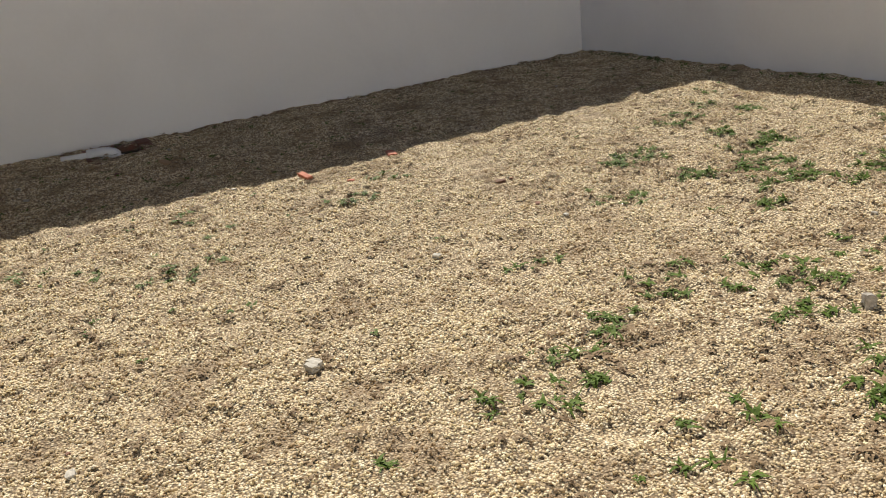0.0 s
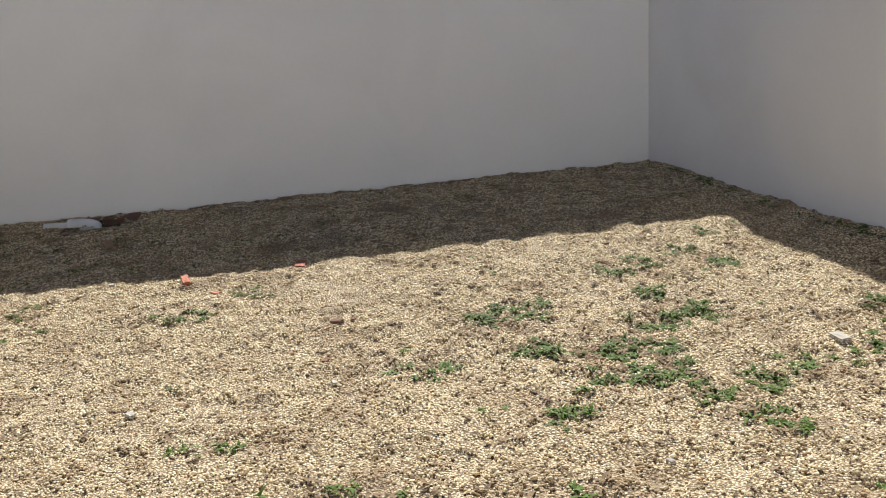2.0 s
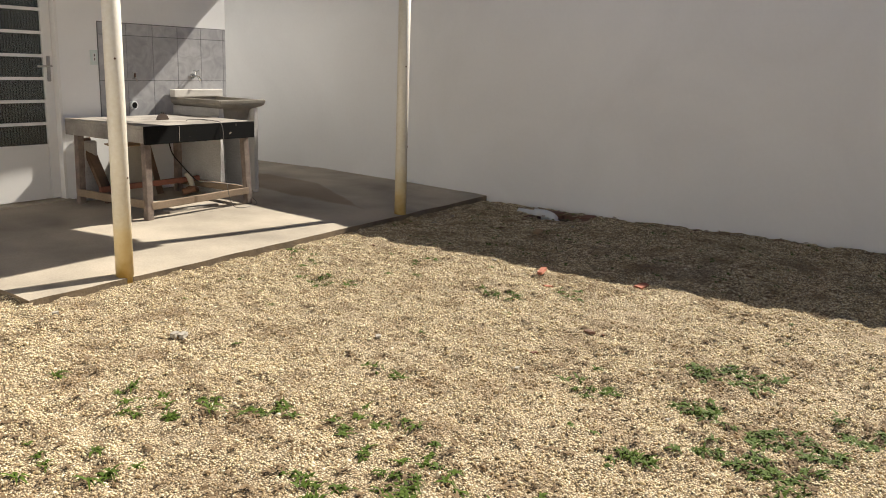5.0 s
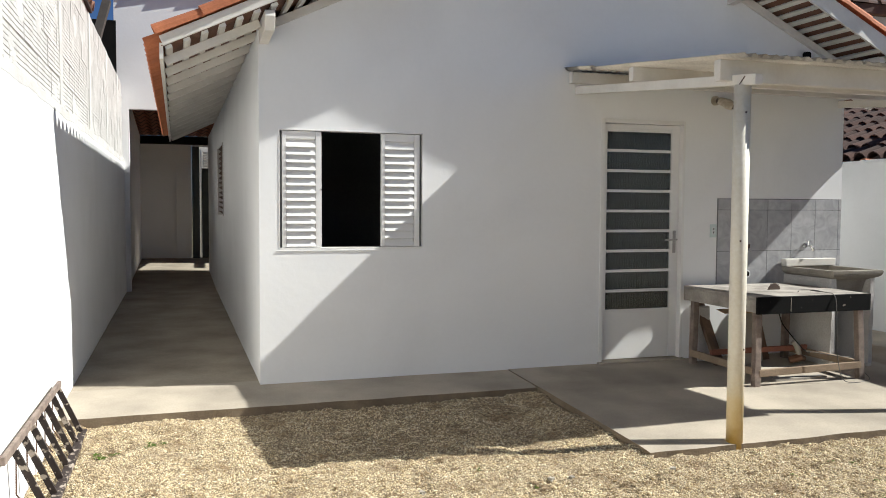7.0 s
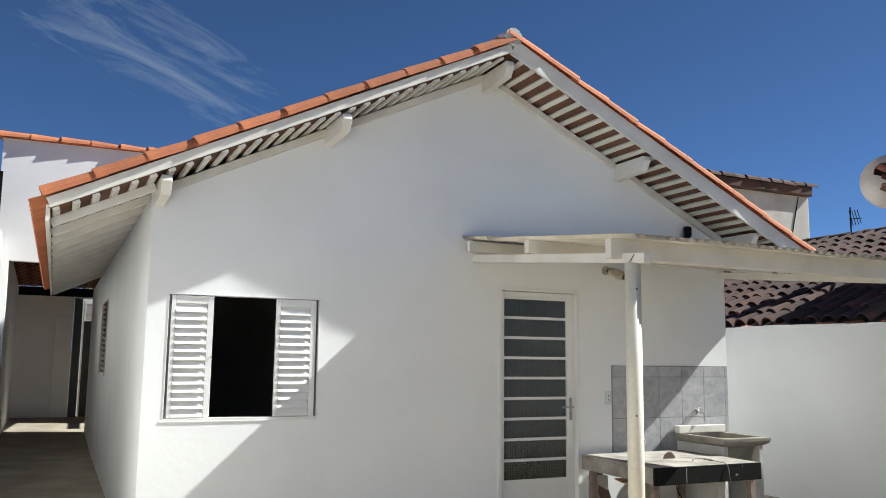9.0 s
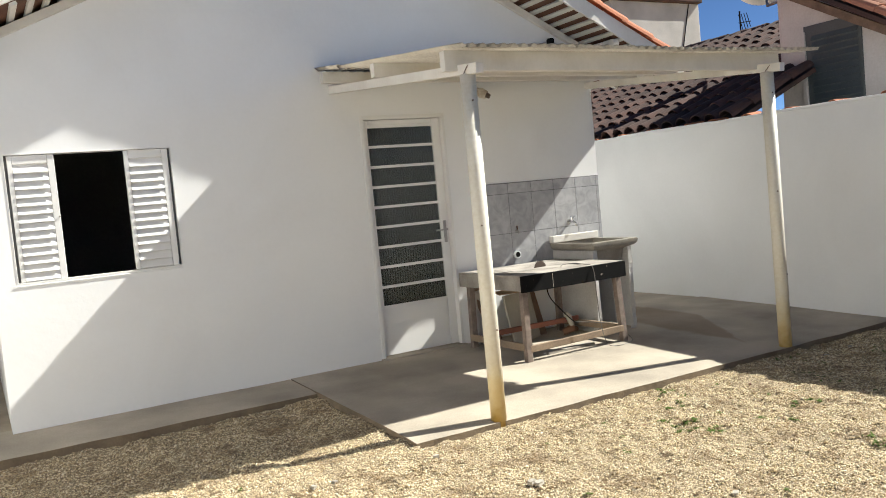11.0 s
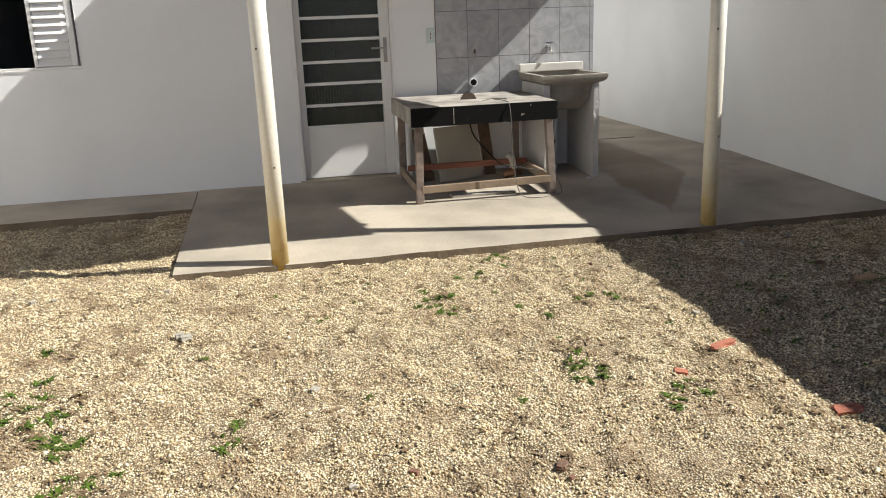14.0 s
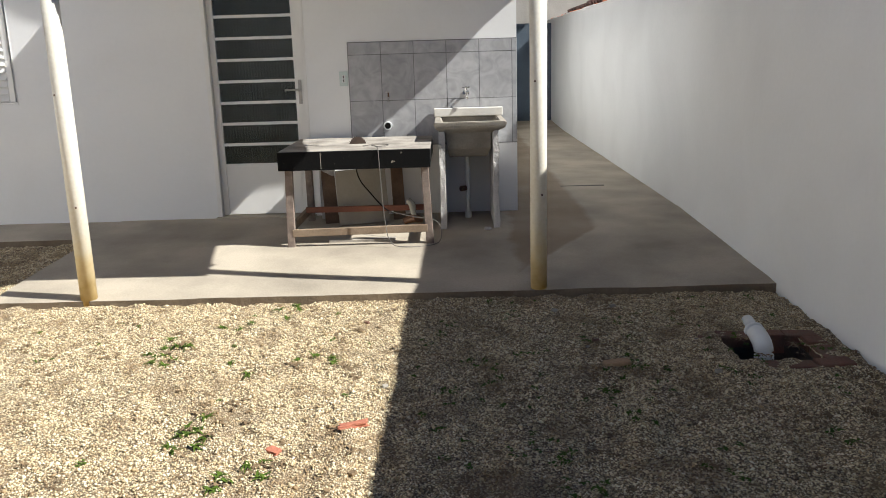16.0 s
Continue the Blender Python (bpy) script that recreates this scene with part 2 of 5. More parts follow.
def pebble_material():
    m = bpy.data.materials.new("pebbles")
    m.use_nodes = True
    n, l = m.node_tree.nodes, m.node_tree.links
    b = n["Principled BSDF"]
    b.inputs["Roughness"].default_value = 0.85
    geo, ramp = n.new("ShaderNodeNewGeometry"), n.new("ShaderNodeValToRGB")
    e = ramp.color_ramp.elements
    e[0].color, e[1].color = (0.26, 0.18, 0.10, 1), (0.83, 0.76, 0.58, 1)
    for p, c in ((0.15, (0.42, 0.31, 0.17, 1)), (0.45, (0.68, 0.56, 0.34, 1)), (0.8, (0.78, 0.68, 0.46, 1))):
        e.new(p).color = c
    l.new(geo.outputs["Random Per Island"], ramp.inputs[0])
    tc, nz, mr, mix = n.new("ShaderNodeTexCoord"), n.new("ShaderNodeTexNoise"), n.new("ShaderNodeMapRange"), n.new("ShaderNodeMixRGB")
    nz.inputs["Scale"].default_value, nz.inputs["Detail"].default_value, nz.inputs["Roughness"].default_value = 3.2, 7, 0.7
    mr.inputs["From Min"].default_value, mr.inputs["From Max"].default_value, mr.inputs["To Max"].default_value = 0.50, 0.64, 0.75
    mix.inputs[2].default_value = (0.27, 0.175, 0.085, 1)
    l.new(tc.outputs["Object"], nz.inputs["Vector"])
    l.new(nz.outputs["Fac"], mr.inputs["Value"])
    l.new(mr.outputs[0], mix.inputs[0])
    l.new(ramp.outputs[0], mix.inputs[1])
    l.new(mix.outputs[0], b.inputs["Base Color"])
    return m


def stained_concrete():
    """Patio cement with a damp reddish-brown stain near the sink and worn pale patches."""
    m = CONCRETE.copy()
    m.name = "stained_patio_concrete"
    n, l = m.node_tree.nodes, m.node_tree.links
    b = n["Principled BSDF"]
    old = b.inputs["Base Color"].links[0].from_socket
    tc, xyz, nz = n.new("ShaderNodeTexCoord"), n.new("ShaderNodeSeparateXYZ"), n.new("ShaderNodeTexNoise")
    nz.inputs["Scale"].default_value, nz.inputs["Detail"].default_value = 3.5, 8

    def op(kind, p, q):
        m2 = n.new("ShaderNodeMath")
        m2.operation = kind
        for k, v in enumerate((p, q)):
            if isinstance(v, (int, float)):
                m2.inputs[k].default_value = v
            else:
                l.new(v, m2.inputs[k])
        return m2.outputs[0]

    l.new(tc.outputs["Object"], xyz.inputs[0])
    l.new(tc.outputs["Object"], nz.inputs["Vector"])
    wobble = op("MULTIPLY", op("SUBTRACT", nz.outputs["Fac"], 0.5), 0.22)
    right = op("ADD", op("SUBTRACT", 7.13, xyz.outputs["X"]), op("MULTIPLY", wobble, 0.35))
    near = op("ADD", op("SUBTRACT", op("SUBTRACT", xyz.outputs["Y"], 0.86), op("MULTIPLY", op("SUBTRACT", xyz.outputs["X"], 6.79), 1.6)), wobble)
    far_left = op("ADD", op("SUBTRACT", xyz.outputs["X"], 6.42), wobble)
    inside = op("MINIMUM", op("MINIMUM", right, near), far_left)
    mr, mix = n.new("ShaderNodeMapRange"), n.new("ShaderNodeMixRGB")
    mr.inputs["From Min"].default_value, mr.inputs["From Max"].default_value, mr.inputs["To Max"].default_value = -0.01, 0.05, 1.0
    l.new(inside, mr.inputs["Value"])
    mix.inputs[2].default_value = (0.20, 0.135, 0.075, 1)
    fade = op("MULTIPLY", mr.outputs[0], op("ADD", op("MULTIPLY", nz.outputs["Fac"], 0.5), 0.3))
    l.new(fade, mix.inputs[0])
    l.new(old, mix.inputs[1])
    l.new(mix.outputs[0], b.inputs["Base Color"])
    return m


def post_material():
    """Cream paint that gives way to yellow rust and dirt near the foot."""
    m = POST_PAINT.copy()
    m.name = "cream_post_with_rusty_foot"
    n, l = m.node_tree.nodes, m.node_tree.links
    b = n["Principled BSDF"]
    old = b.inputs["Base Color"].links[0].from_socket
    tc, sep, nz = n.new("ShaderNodeTexCoord"), n.new("ShaderNodeSeparateXYZ"), n.new("ShaderNodeTexNoise")
    nz.inputs["Scale"].default_value, nz.inputs["Detail"].default_value = 9, 6
    add, mr, mix, rust = n.new("ShaderNodeMath"), n.new("ShaderNodeMapRange"), n.new("ShaderNodeMixRGB"), n.new("ShaderNodeValToRGB")
    add.operation = "MULTIPLY_ADD"
    add.inputs[1].default_value = -0.35
    mr.inputs["From Min"].default_value, mr.inputs["From Max"].default_value = 0.30, -0.14
    rust.color_ramp.elements[0].color, rust.color_ramp.elements[1].color = (0.74, 0.64, 0.38, 1), (0.46, 0.29, 0.07, 1)
    rust.color_ramp.elements.new(0.55).color = (0.72, 0.53, 0.17, 1)
    l.new(tc.outputs["Object"], sep.inputs[0])
    l.new(tc.outputs["Object"], nz.inputs["Vector"])
    l.new(nz.outputs["Fac"], add.inputs[0])
    l.new(sep.outputs["Z"], add.inputs[2])
    l.new(add.outputs[0], mr.inputs["Value"])
    l.new(mr.outputs[0], rust.inputs[0])
    l.new(mr.outputs[0], mix.inputs[0])
    l.new(old, mix.inputs[1])
    l.new(rust.outputs[0], mix.inputs[2])
    l.new(mix.outputs[0], b.inputs["Base Color"])
    return m


GLASS, PEBBLE, POST, PATIO = glass_material(), pebble_material(), post_material(), stained_concrete()


# ---- building blocks ----
def part(name, bm, material, parent=None, label="", smooth=False):
    me = bpy.data.meshes.new(name)
    bmesh.ops.recalc_face_normals(bm, faces=bm.faces[:])
    bm.to_mesh(me)
    bm.free()
    if material:
        me.materials.append(material)
    if smooth:
        me.shade_smooth()
    ob = new(name, me)
    if parent:
        ob.parent = parent
    if label:
        ob["label"] = label
    return ob


def empty(name, label, category, group="", kind=""):
    ob = new(name)
    ob.empty_display_size = 0.1
    return tagged(ob, label, category, group, kind)


def add_box(bm, x0, x1, y0, y1, z0, z1, bevel=0.0, turn=None):
    made = bmesh.ops.create_cube(bm, size=1.0)["verts"]
    m = Matrix.Translation(((x0 + x1) / 2, (y0 + y1) / 2, (z0 + z1) / 2)) @ Matrix.Diagonal((x1 - x0, y1 - y0, z1 - z0, 1))
    bmesh.ops.transform(bm, matrix=(turn @ m) if turn else m, verts=made)
    if bevel:
        edges = list({e for v in made for e in v.link_edges})
        bmesh.ops.bevel(bm, geom=edges, offset=bevel, segments=2, affect="EDGES", profile=0.6)
    return bm


def box(x0, x1, y0, y1, z0, z1, bevel=0.0, turn=None):
    return add_box(bmesh.new(), x0, x1, y0, y1, z0, z1, bevel, turn)


def add_beam(bm, a, b, width, height, bevel=0.004, up=(0, 0, 1)):
    """A beam whose axis runs from a to b."""
    a, b = Vector(a), Vector(b)
    y = (b - a).normalized()
    x = y.cross(Vector(up)).normalized()
    z = x.cross(y)
    m = Matrix((x, y, z)).transposed().to_4x4()
    m.translation = (a + b) / 2
    length = (b - a).length
    return add_box(bm, -width / 2, width / 2, -length / 2, length / 2, -height / 2, height / 2, bevel, m)


def beam(a, b, width, height, bevel=0.004, up=(0, 0, 1)):
    return add_beam(bmesh.new(), a, b, width, height, bevel, up)


def add_tube(bm, points, radius, sides=12, caps=True):
    """A round tube through the points; radius may be a list."""
    pts = [Vector(p) for p in points]
    rr = radius if isinstance(radius, (list, tuple)) else [radius] * len(pts)
    rings = []
    ref = Vector((0.13, 0.27, 0.95))
    for i, p in enumerate(pts):
        d = (pts[min(i + 1, len(pts) - 1)] - pts[max(i - 1, 0)]).normalized()
        u = d.cross(ref if abs(d.dot(ref)) < 0.95 else Vector((1, 0, 0))).normalized()
        v = d.cross(u)
        rings.append([bm.verts.new(p + rr[i] * (math.cos(2 * math.pi * k / sides) * u + math.sin(2 * math.pi * k / sides) * v)) for k in range(sides)])
    for a, b in zip(rings, rings[1:]):
        for k in range(sides):
            bm.faces.new((a[k], a[(k + 1) % sides], b[(k + 1) % sides], b[k]))
    if caps:
        bm.faces.new(rings[0][::-1])
        bm.faces.new(rings[-1])
    return bm


def tube(points, radius, sides=12, caps=True):
    return add_tube(bmesh.new(), points, radius, sides, caps)


def prism(outline, axis, lo, hi):
    """A closed outline of (u, v) pushed along an axis from lo to hi: axis 'y' takes (x, z), 'x' takes (y, z), 'z' takes (x, y)."""
    place = {"y": lambda u, v, w: (u, w, v), "x": lambda u, v, w: (w, u, v), "z": lambda u, v, w: (u, v, w)}[axis]
    bm = bmesh.new()
    a = [bm.verts.new(place(u, v, lo)) for u, v in outline]
    b = [bm.verts.new(place(u, v, hi)) for u, v in outline]
    n = len(outline)
    bm.faces.new(a)
    bm.faces.new(b[::-1])
    for k in range(n):
        bm.faces.new((a[k], a[(k + 1) % n], b[(k + 1) % n], b[k]))
    return bm


def wall_with_holes(u_cuts, z_cuts, holes, lo, hi, axis="y", top=None):
    """A wall slab as cells between the cuts, with the hole cells left out. top: optional list of (u, z) over the last z cut."""
    bm = bmesh.new()
    put = (lambda u, w, z: (u, w, z)) if axis == "y" else (lambda u, w, z: (w, u, z))
    solid = {(i, k) for i in range(len(u_cuts) - 1) for k in range(len(z_cuts) - 1)} - set(holes)

    def quad(*c):
        bm.faces.new([bm.verts.new(put(*p)) for p in c])

    for i, k in solid:
        u0, u1, z0, z1 = u_cuts[i], u_cuts[i + 1], z_cuts[k], z_cuts[k + 1]
        for w in (lo, hi):
            quad((u0, w, z0), (u1, w, z0), (u1, w, z1), (u0, w, z1))
        if (i - 1, k) not in solid:
            quad((u0, lo, z0), (u0, hi, z0), (u0, hi, z1), (u0, lo, z1))
        if (i + 1, k) not in solid:
            quad((u1, lo, z0), (u1, hi, z0), (u1, hi, z1), (u1, lo, z1))
        if (i, k - 1) not in solid:
            quad((u0, lo, z0), (u1, lo, z0), (u1, hi, z0), (u0, hi, z0))
        if (i, k + 1) not in solid and not (top and k == len(z_cuts) - 2):
            quad((u0, lo, z1), (u1, lo, z1), (u1, hi, z1), (u0, hi, z1))
    if top:
        zt = z_cuts[-1]
        line = [(u, zt) for u in u_cuts]
        for w in (lo, hi):
            bm.faces.new([bm.verts.new(put(u, w, z)) for u, z in line + top[::-1]])
        edge = [(u_cuts[0], zt)] + top + [(u_cuts[-1], zt)]
        for (a, za), (b, zb) in zip(edge, edge[1:]):
            quad((a, lo, za), (b, lo, zb), (b, hi, zb), (a, hi, za))
    bmesh.ops.remove_doubles(bm, verts=bm.verts[:], dist=0.0005)
    return bm


# ---- the ground ----
HX0, HX1, HY0, HY1 = 1.08, 6.55, 2.07, 9.3     # the house
WX, LX, BY = 7.93, -0.268, -5.74               # right, left and back boundary walls
LXU = -0.278                                   # the left wall leans back to here at its top
APEX_X, APEX_Z, PITCH = 3.82, 4.13, 0.477      # gable
PIT = (7.33, 7.73, -1.25, -0.94)


def lay(x, y):
    """Height of the gravel."""
    z = 0.012 * noise.noise(Vector((x * 0.9, y * 0.9, 0.3))) + 0.013 * noise.noise(Vector((x * 3.1, y * 3.1, 1.7))) + 0.020 * noise.noise(Vector((x * 8.0, y * 8.0, 4.0))) + 0.010 * noise.noise(Vector((x * 19.0, y * 19.0, 6.0)))
    lump = noise.noise(Vector((x * 34.0, y * 34.0, 3.0))) + 0.6 * noise.noise(Vector((x * 62.0, y * 62.0, 8.0)))
    z += 0.0115 * lump * (0.45 + 0.9 * abs(noise.noise(Vector((x * 2.3, y * 2.3, 12.0)))))
    for edge, rise in ((WX - x, -0.03), (y - BY, 0.02)):
        if edge < 0.5:
            z += rise * (0.5 - edge) * (1 + noise.noise(Vector((x * 2, y * 2, 9))))
    if y > -0.5 and x < 3.13:
        z += 0.035 * max(0.0, 1 - abs(3.12 - x) / 0.35) * min(1.0, (y + 0.5) * 2) + 0.03 * max(0.0, 1 - abs(1.47 - y) / 0.35)
    return z


def ground_mesh():
    xs = [-400, -60, -12, -2] + [-0.6 + 0.019 * i for i in range(469)] + [12, 60, 400]
    ys = [-400, -60, -12] + [-6.1 + 0.019 * i for i in range(443)] + [14, 60, 400]
    verts, faces, index = [], [], {}
    for j, y in enumerate(ys):
        for i, x in enumerate(xs):
            inside = -0.61 <= x <= 8.31 and -6.11 <= y <= 2.31
            verts.append((x, y, lay(x, y) if inside else -0.03))
    w = len(xs)
    for j in range(len(ys) - 1):
        for i in range(w - 1):
            cx, cy = (xs[i] + xs[i + 1]) / 2, (ys[j] + ys[j + 1]) / 2
            if PIT[0] < cx < PIT[1] and PIT[2] < cy < PIT[3]:
                continue
            faces.append((j * w + i, j * w + i + 1, (j + 1) * w + i + 1, (j + 1) * w + i))
    me = bpy.data.meshes.new("ground")
    me.from_pydata(verts, [], faces)
    me.materials.append(GRAVEL)
    me.shade_smooth()
    return me


tagged(new("ground", ground_mesh()), "pale yellow gravel yard with uneven dips", "ground", kind="structure")


def slab_height(y):
    return 0.045 + (min(y, HY0) + 0.1) * (0.07 / 2.17) + 0.025 * max(0.0, y - 9.4)


def slab(name, x0, x1, y0, y1, label, lift=0.0, material=CONCRETE):
    bm = bmesh.new()
    nx, ny = max(2, int((x1 - x0) / 0.12)), max(2, int((y1 - y0) / 0.12))
    rows = []
    for j in range(ny + 1):
        row = []
        for i in range(nx + 1):
            x, y = x0 + (x1 - x0) * i / nx, y0 + (y1 - y0) * j / ny
            z = slab_height(y) + lift + 0.004 * noise.noise(Vector((x * 1.5, y * 1.5, 2)))
            if j == 0:
                y += 0.02 * noise.noise(Vector((x * 3, 0, 5)))
                z -= 0.006
            row.append(bm.verts.new((x, y, z)))
        rows.append(row)
    for a, b in zip(rows, rows[1:]):
        for i in range(nx):
            bm.faces.new((a[i], a[i + 1], b[i + 1], b[i]))
    rim = [e for e in bm.edges if e.is_boundary]
    out = bmesh.ops.extrude_edge_only(bm, edges=rim)["geom"]
    for v in out:
        if isinstance(v, bmesh.types.BMVert):
            v.co.z = -0.12
    ob = tagged(part(name, bm, material), label, "pavement", kind="structure")
    ob.data.materials.append(SLAB_SIDE)
    for p in ob.data.polygons:
        if abs(p.normal.z) < 0.3:
            p.material_index = 1
    return ob


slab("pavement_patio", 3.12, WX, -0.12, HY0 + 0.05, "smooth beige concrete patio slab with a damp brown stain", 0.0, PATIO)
slab("pavement_strip", LX, 3.112, 1.47, HY0 + 0.15, "narrow beige concrete walkway along the house", -0.004)
slab("pavement_passage", LX, HX0 + 0.1, HY0 + 0.154, 15.5, "stained concrete floor of the side passage", -0.004, PASSAGE)
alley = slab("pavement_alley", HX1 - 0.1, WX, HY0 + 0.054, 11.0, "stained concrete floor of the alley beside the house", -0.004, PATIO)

part("joint", box(7.08, 7.52, 3.295, 3.31, 0.10, 0.1165), GROUT, alley, "dark open joint")

# ---- boundary walls ----
tagged(part("wall_right", wall_with_holes([-6.2, 12.0], [-0.3, 2.0], [], WX, WX + 0.15, "x"), PLASTER), "white plastered boundary wall", "wall", kind="structure")
tagged(part("wall_back", wall_with_holes([LX - 0.15, WX - 0.002], [-0.3, 2.45], [], BY - 0.15, BY), PLASTER), "white plastered back boundary wall", "wall", kind="structure")
left = wall_with_holes([BY + 0.002, 15.5], [-0.3, 2.16], [], LX - 0.25, LX, "x")
for v in left.verts:
    v.co.x -= 0.004 * v.co.z
tagged(part("wall_left", left, PLASTER), "smooth white plastered side wall", "wall", kind="structure")
upper = tagged(part("wall_left_upper", wall_with_holes([BY + 0.002, 9.38], [2.16, 3.3], [], LXU - 0.2, LXU - 0.03, "x"), ROUGH), "whitewashed bare hollow-brick upper wall", "wall", kind="structure")

# ---- the house ----
WIN = (1.228, 2.365, 1.138, 2.06)
DOOR = (3.962, 4.802, 0.10, 2.24)
wall_z = APEX_Z - PITCH * (APEX_X - HX0)
back = wall_with_holes([HX0, WIN[0], WIN[1], DOOR[0], DOOR[1], HX1], [-0.1, DOOR[2], WIN[2], WIN[3], DOOR[3], wall_z],
                       [(1, 2), (3, 1), (3, 2), (3, 3)], HY0, HY0 + 0.15, "y", [(HX0, wall_z + 0.001), (APEX_X, APEX_Z), (HX1, wall_z + 0.001)])
tagged(part("wall_house_rear", back, PLASTER), "white plastered gable wall of the house", "wall", kind="structure")
SLIT = (7.0, 8.4, 1.33, 2.3)
tagged(part("wall_house_side", wall_with_holes([HY0 + 0.152, SLIT[0], SLIT[1], 12.4], [-0.1, SLIT[2], SLIT[3], 2.78], [(1, 1)], HX0, HX0 + 0.15, "x"), PLASTER), "white plastered side wall of the house", "wall", kind="structure")
tagged(part("wall_house_alley", box(HX1 - 0.15, HX1, HY0 + 0.152, 12.4, -0.1, 2.78), PLASTER), "white plastered wall along the alley", "wall", kind="structure")
# unseen inner room, closed in to keep the window and door dark
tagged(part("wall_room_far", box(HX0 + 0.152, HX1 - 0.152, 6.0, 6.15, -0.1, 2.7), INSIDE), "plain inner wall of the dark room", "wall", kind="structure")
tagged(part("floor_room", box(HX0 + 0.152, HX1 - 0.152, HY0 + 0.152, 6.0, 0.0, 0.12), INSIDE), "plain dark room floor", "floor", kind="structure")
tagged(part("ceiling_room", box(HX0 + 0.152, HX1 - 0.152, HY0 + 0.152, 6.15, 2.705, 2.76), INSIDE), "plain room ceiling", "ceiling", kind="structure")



# ---- the roof ----
def under(x):
    """Underside of the roof over x."""
    return APEX_Z - PITCH * abs(x - APEX_X)


def barrel_mesh(name, length, r0, r1, material, thick=0.012, seg=7, arch=1.0):
    """A tapered half-round clay tile along +y, from radius r0 to r1."""
    bm = bmesh.new()
    rows = []
    for y, r in ((0.0, r0), (length, r1)):
        for d in (0.0, thick):
            rows.append([bm.verts.new(((r - d) * math.cos(math.pi * k / seg), y, (r - d) * math.sin(math.pi * k / seg) * arch)) for k in range(seg + 1)])
    o0, i0, o1, i1 = rows
    for k in range(seg):
        bm.faces.new((o0[k], o0[k + 1], o1[k + 1], o1[k]))
        bm.faces.new((i0[k], i1[k], i1[k + 1], i0[k + 1]))
        bm.faces.new((o0[k], i0[k], i0[k + 1], o0[k + 1]))
        bm.faces.new((o1[k], o1[k + 1], i1[k + 1], i1[k]))
    for k in (0, seg):
        bm.faces.new((o0[k], o1[k], i1[k], i0[k]))
    bmesh.ops.recalc_face_normals(bm, faces=bm.faces[:])
    me = bpy.data.meshes.new(name)
    bm.to_mesh(me)
    bm.free()
    me.materials.append(material)
    return me


def axes(origin, y_dir, up=(0, 0, 1)):
    y = Vector(y_dir).normalized()
    x = y.cross(Vector(up)).normalized()
    m = Matrix((x, y, x.cross(y))).transposed().to_4x4()
    m.translation = origin
    return m


def put(name, mesh, parent, m):
    ob = new(name, mesh)
    ob.parent = parent
    ob.matrix_local = m
    return ob


def jitter(m, turn=1.5, shift=0.006):
    return m @ pose(random.uniform(-shift, shift), random.uniform(-shift, shift), random.uniform(-shift, shift) * 0.5,
                    random.uniform(-turn, turn), random.uniform(-turn, turn), random.uniform(-turn, turn))


def tiled_sheet(corner, along, down, n_along, courses, pitch, course, material, amp=0.032):
    """Waves of clay tiles in stepped courses: along is the eave's way, down the slope's."""
    corner, along, down = Vector(corner), Vector(along).normalized(), Vector(down).normalized()
    up = along.cross(down)
    if up.z < 0:
        up = -up
    per = 6
    verts, faces = [], []
    cols = n_along * per + 1
    for c in range(courses):
        for end, lift in ((0, 0.0), (1, 0.022)):
            for k in range(cols):
                a = pitch * k / per
                h = lift + amp * math.cos(2 * math.pi * k / per) + 0.004 * noise.noise(Vector((k // per * 1.7, c * 2.3, 0)))
                verts.append(corner + along * a + down * (course * (c + end) + (0.02 if end else 0)) + up * h)
        base = c * 2 * cols
        faces += [(base + k, base + k + 1, base + cols + k + 1, base + cols + k) for k in range(cols - 1)]
    me = bpy.data.meshes.new("roof_tiles")
    me.from_pydata([tuple(v) for v in verts], [], faces)
    me.materials.append(material)
    return me


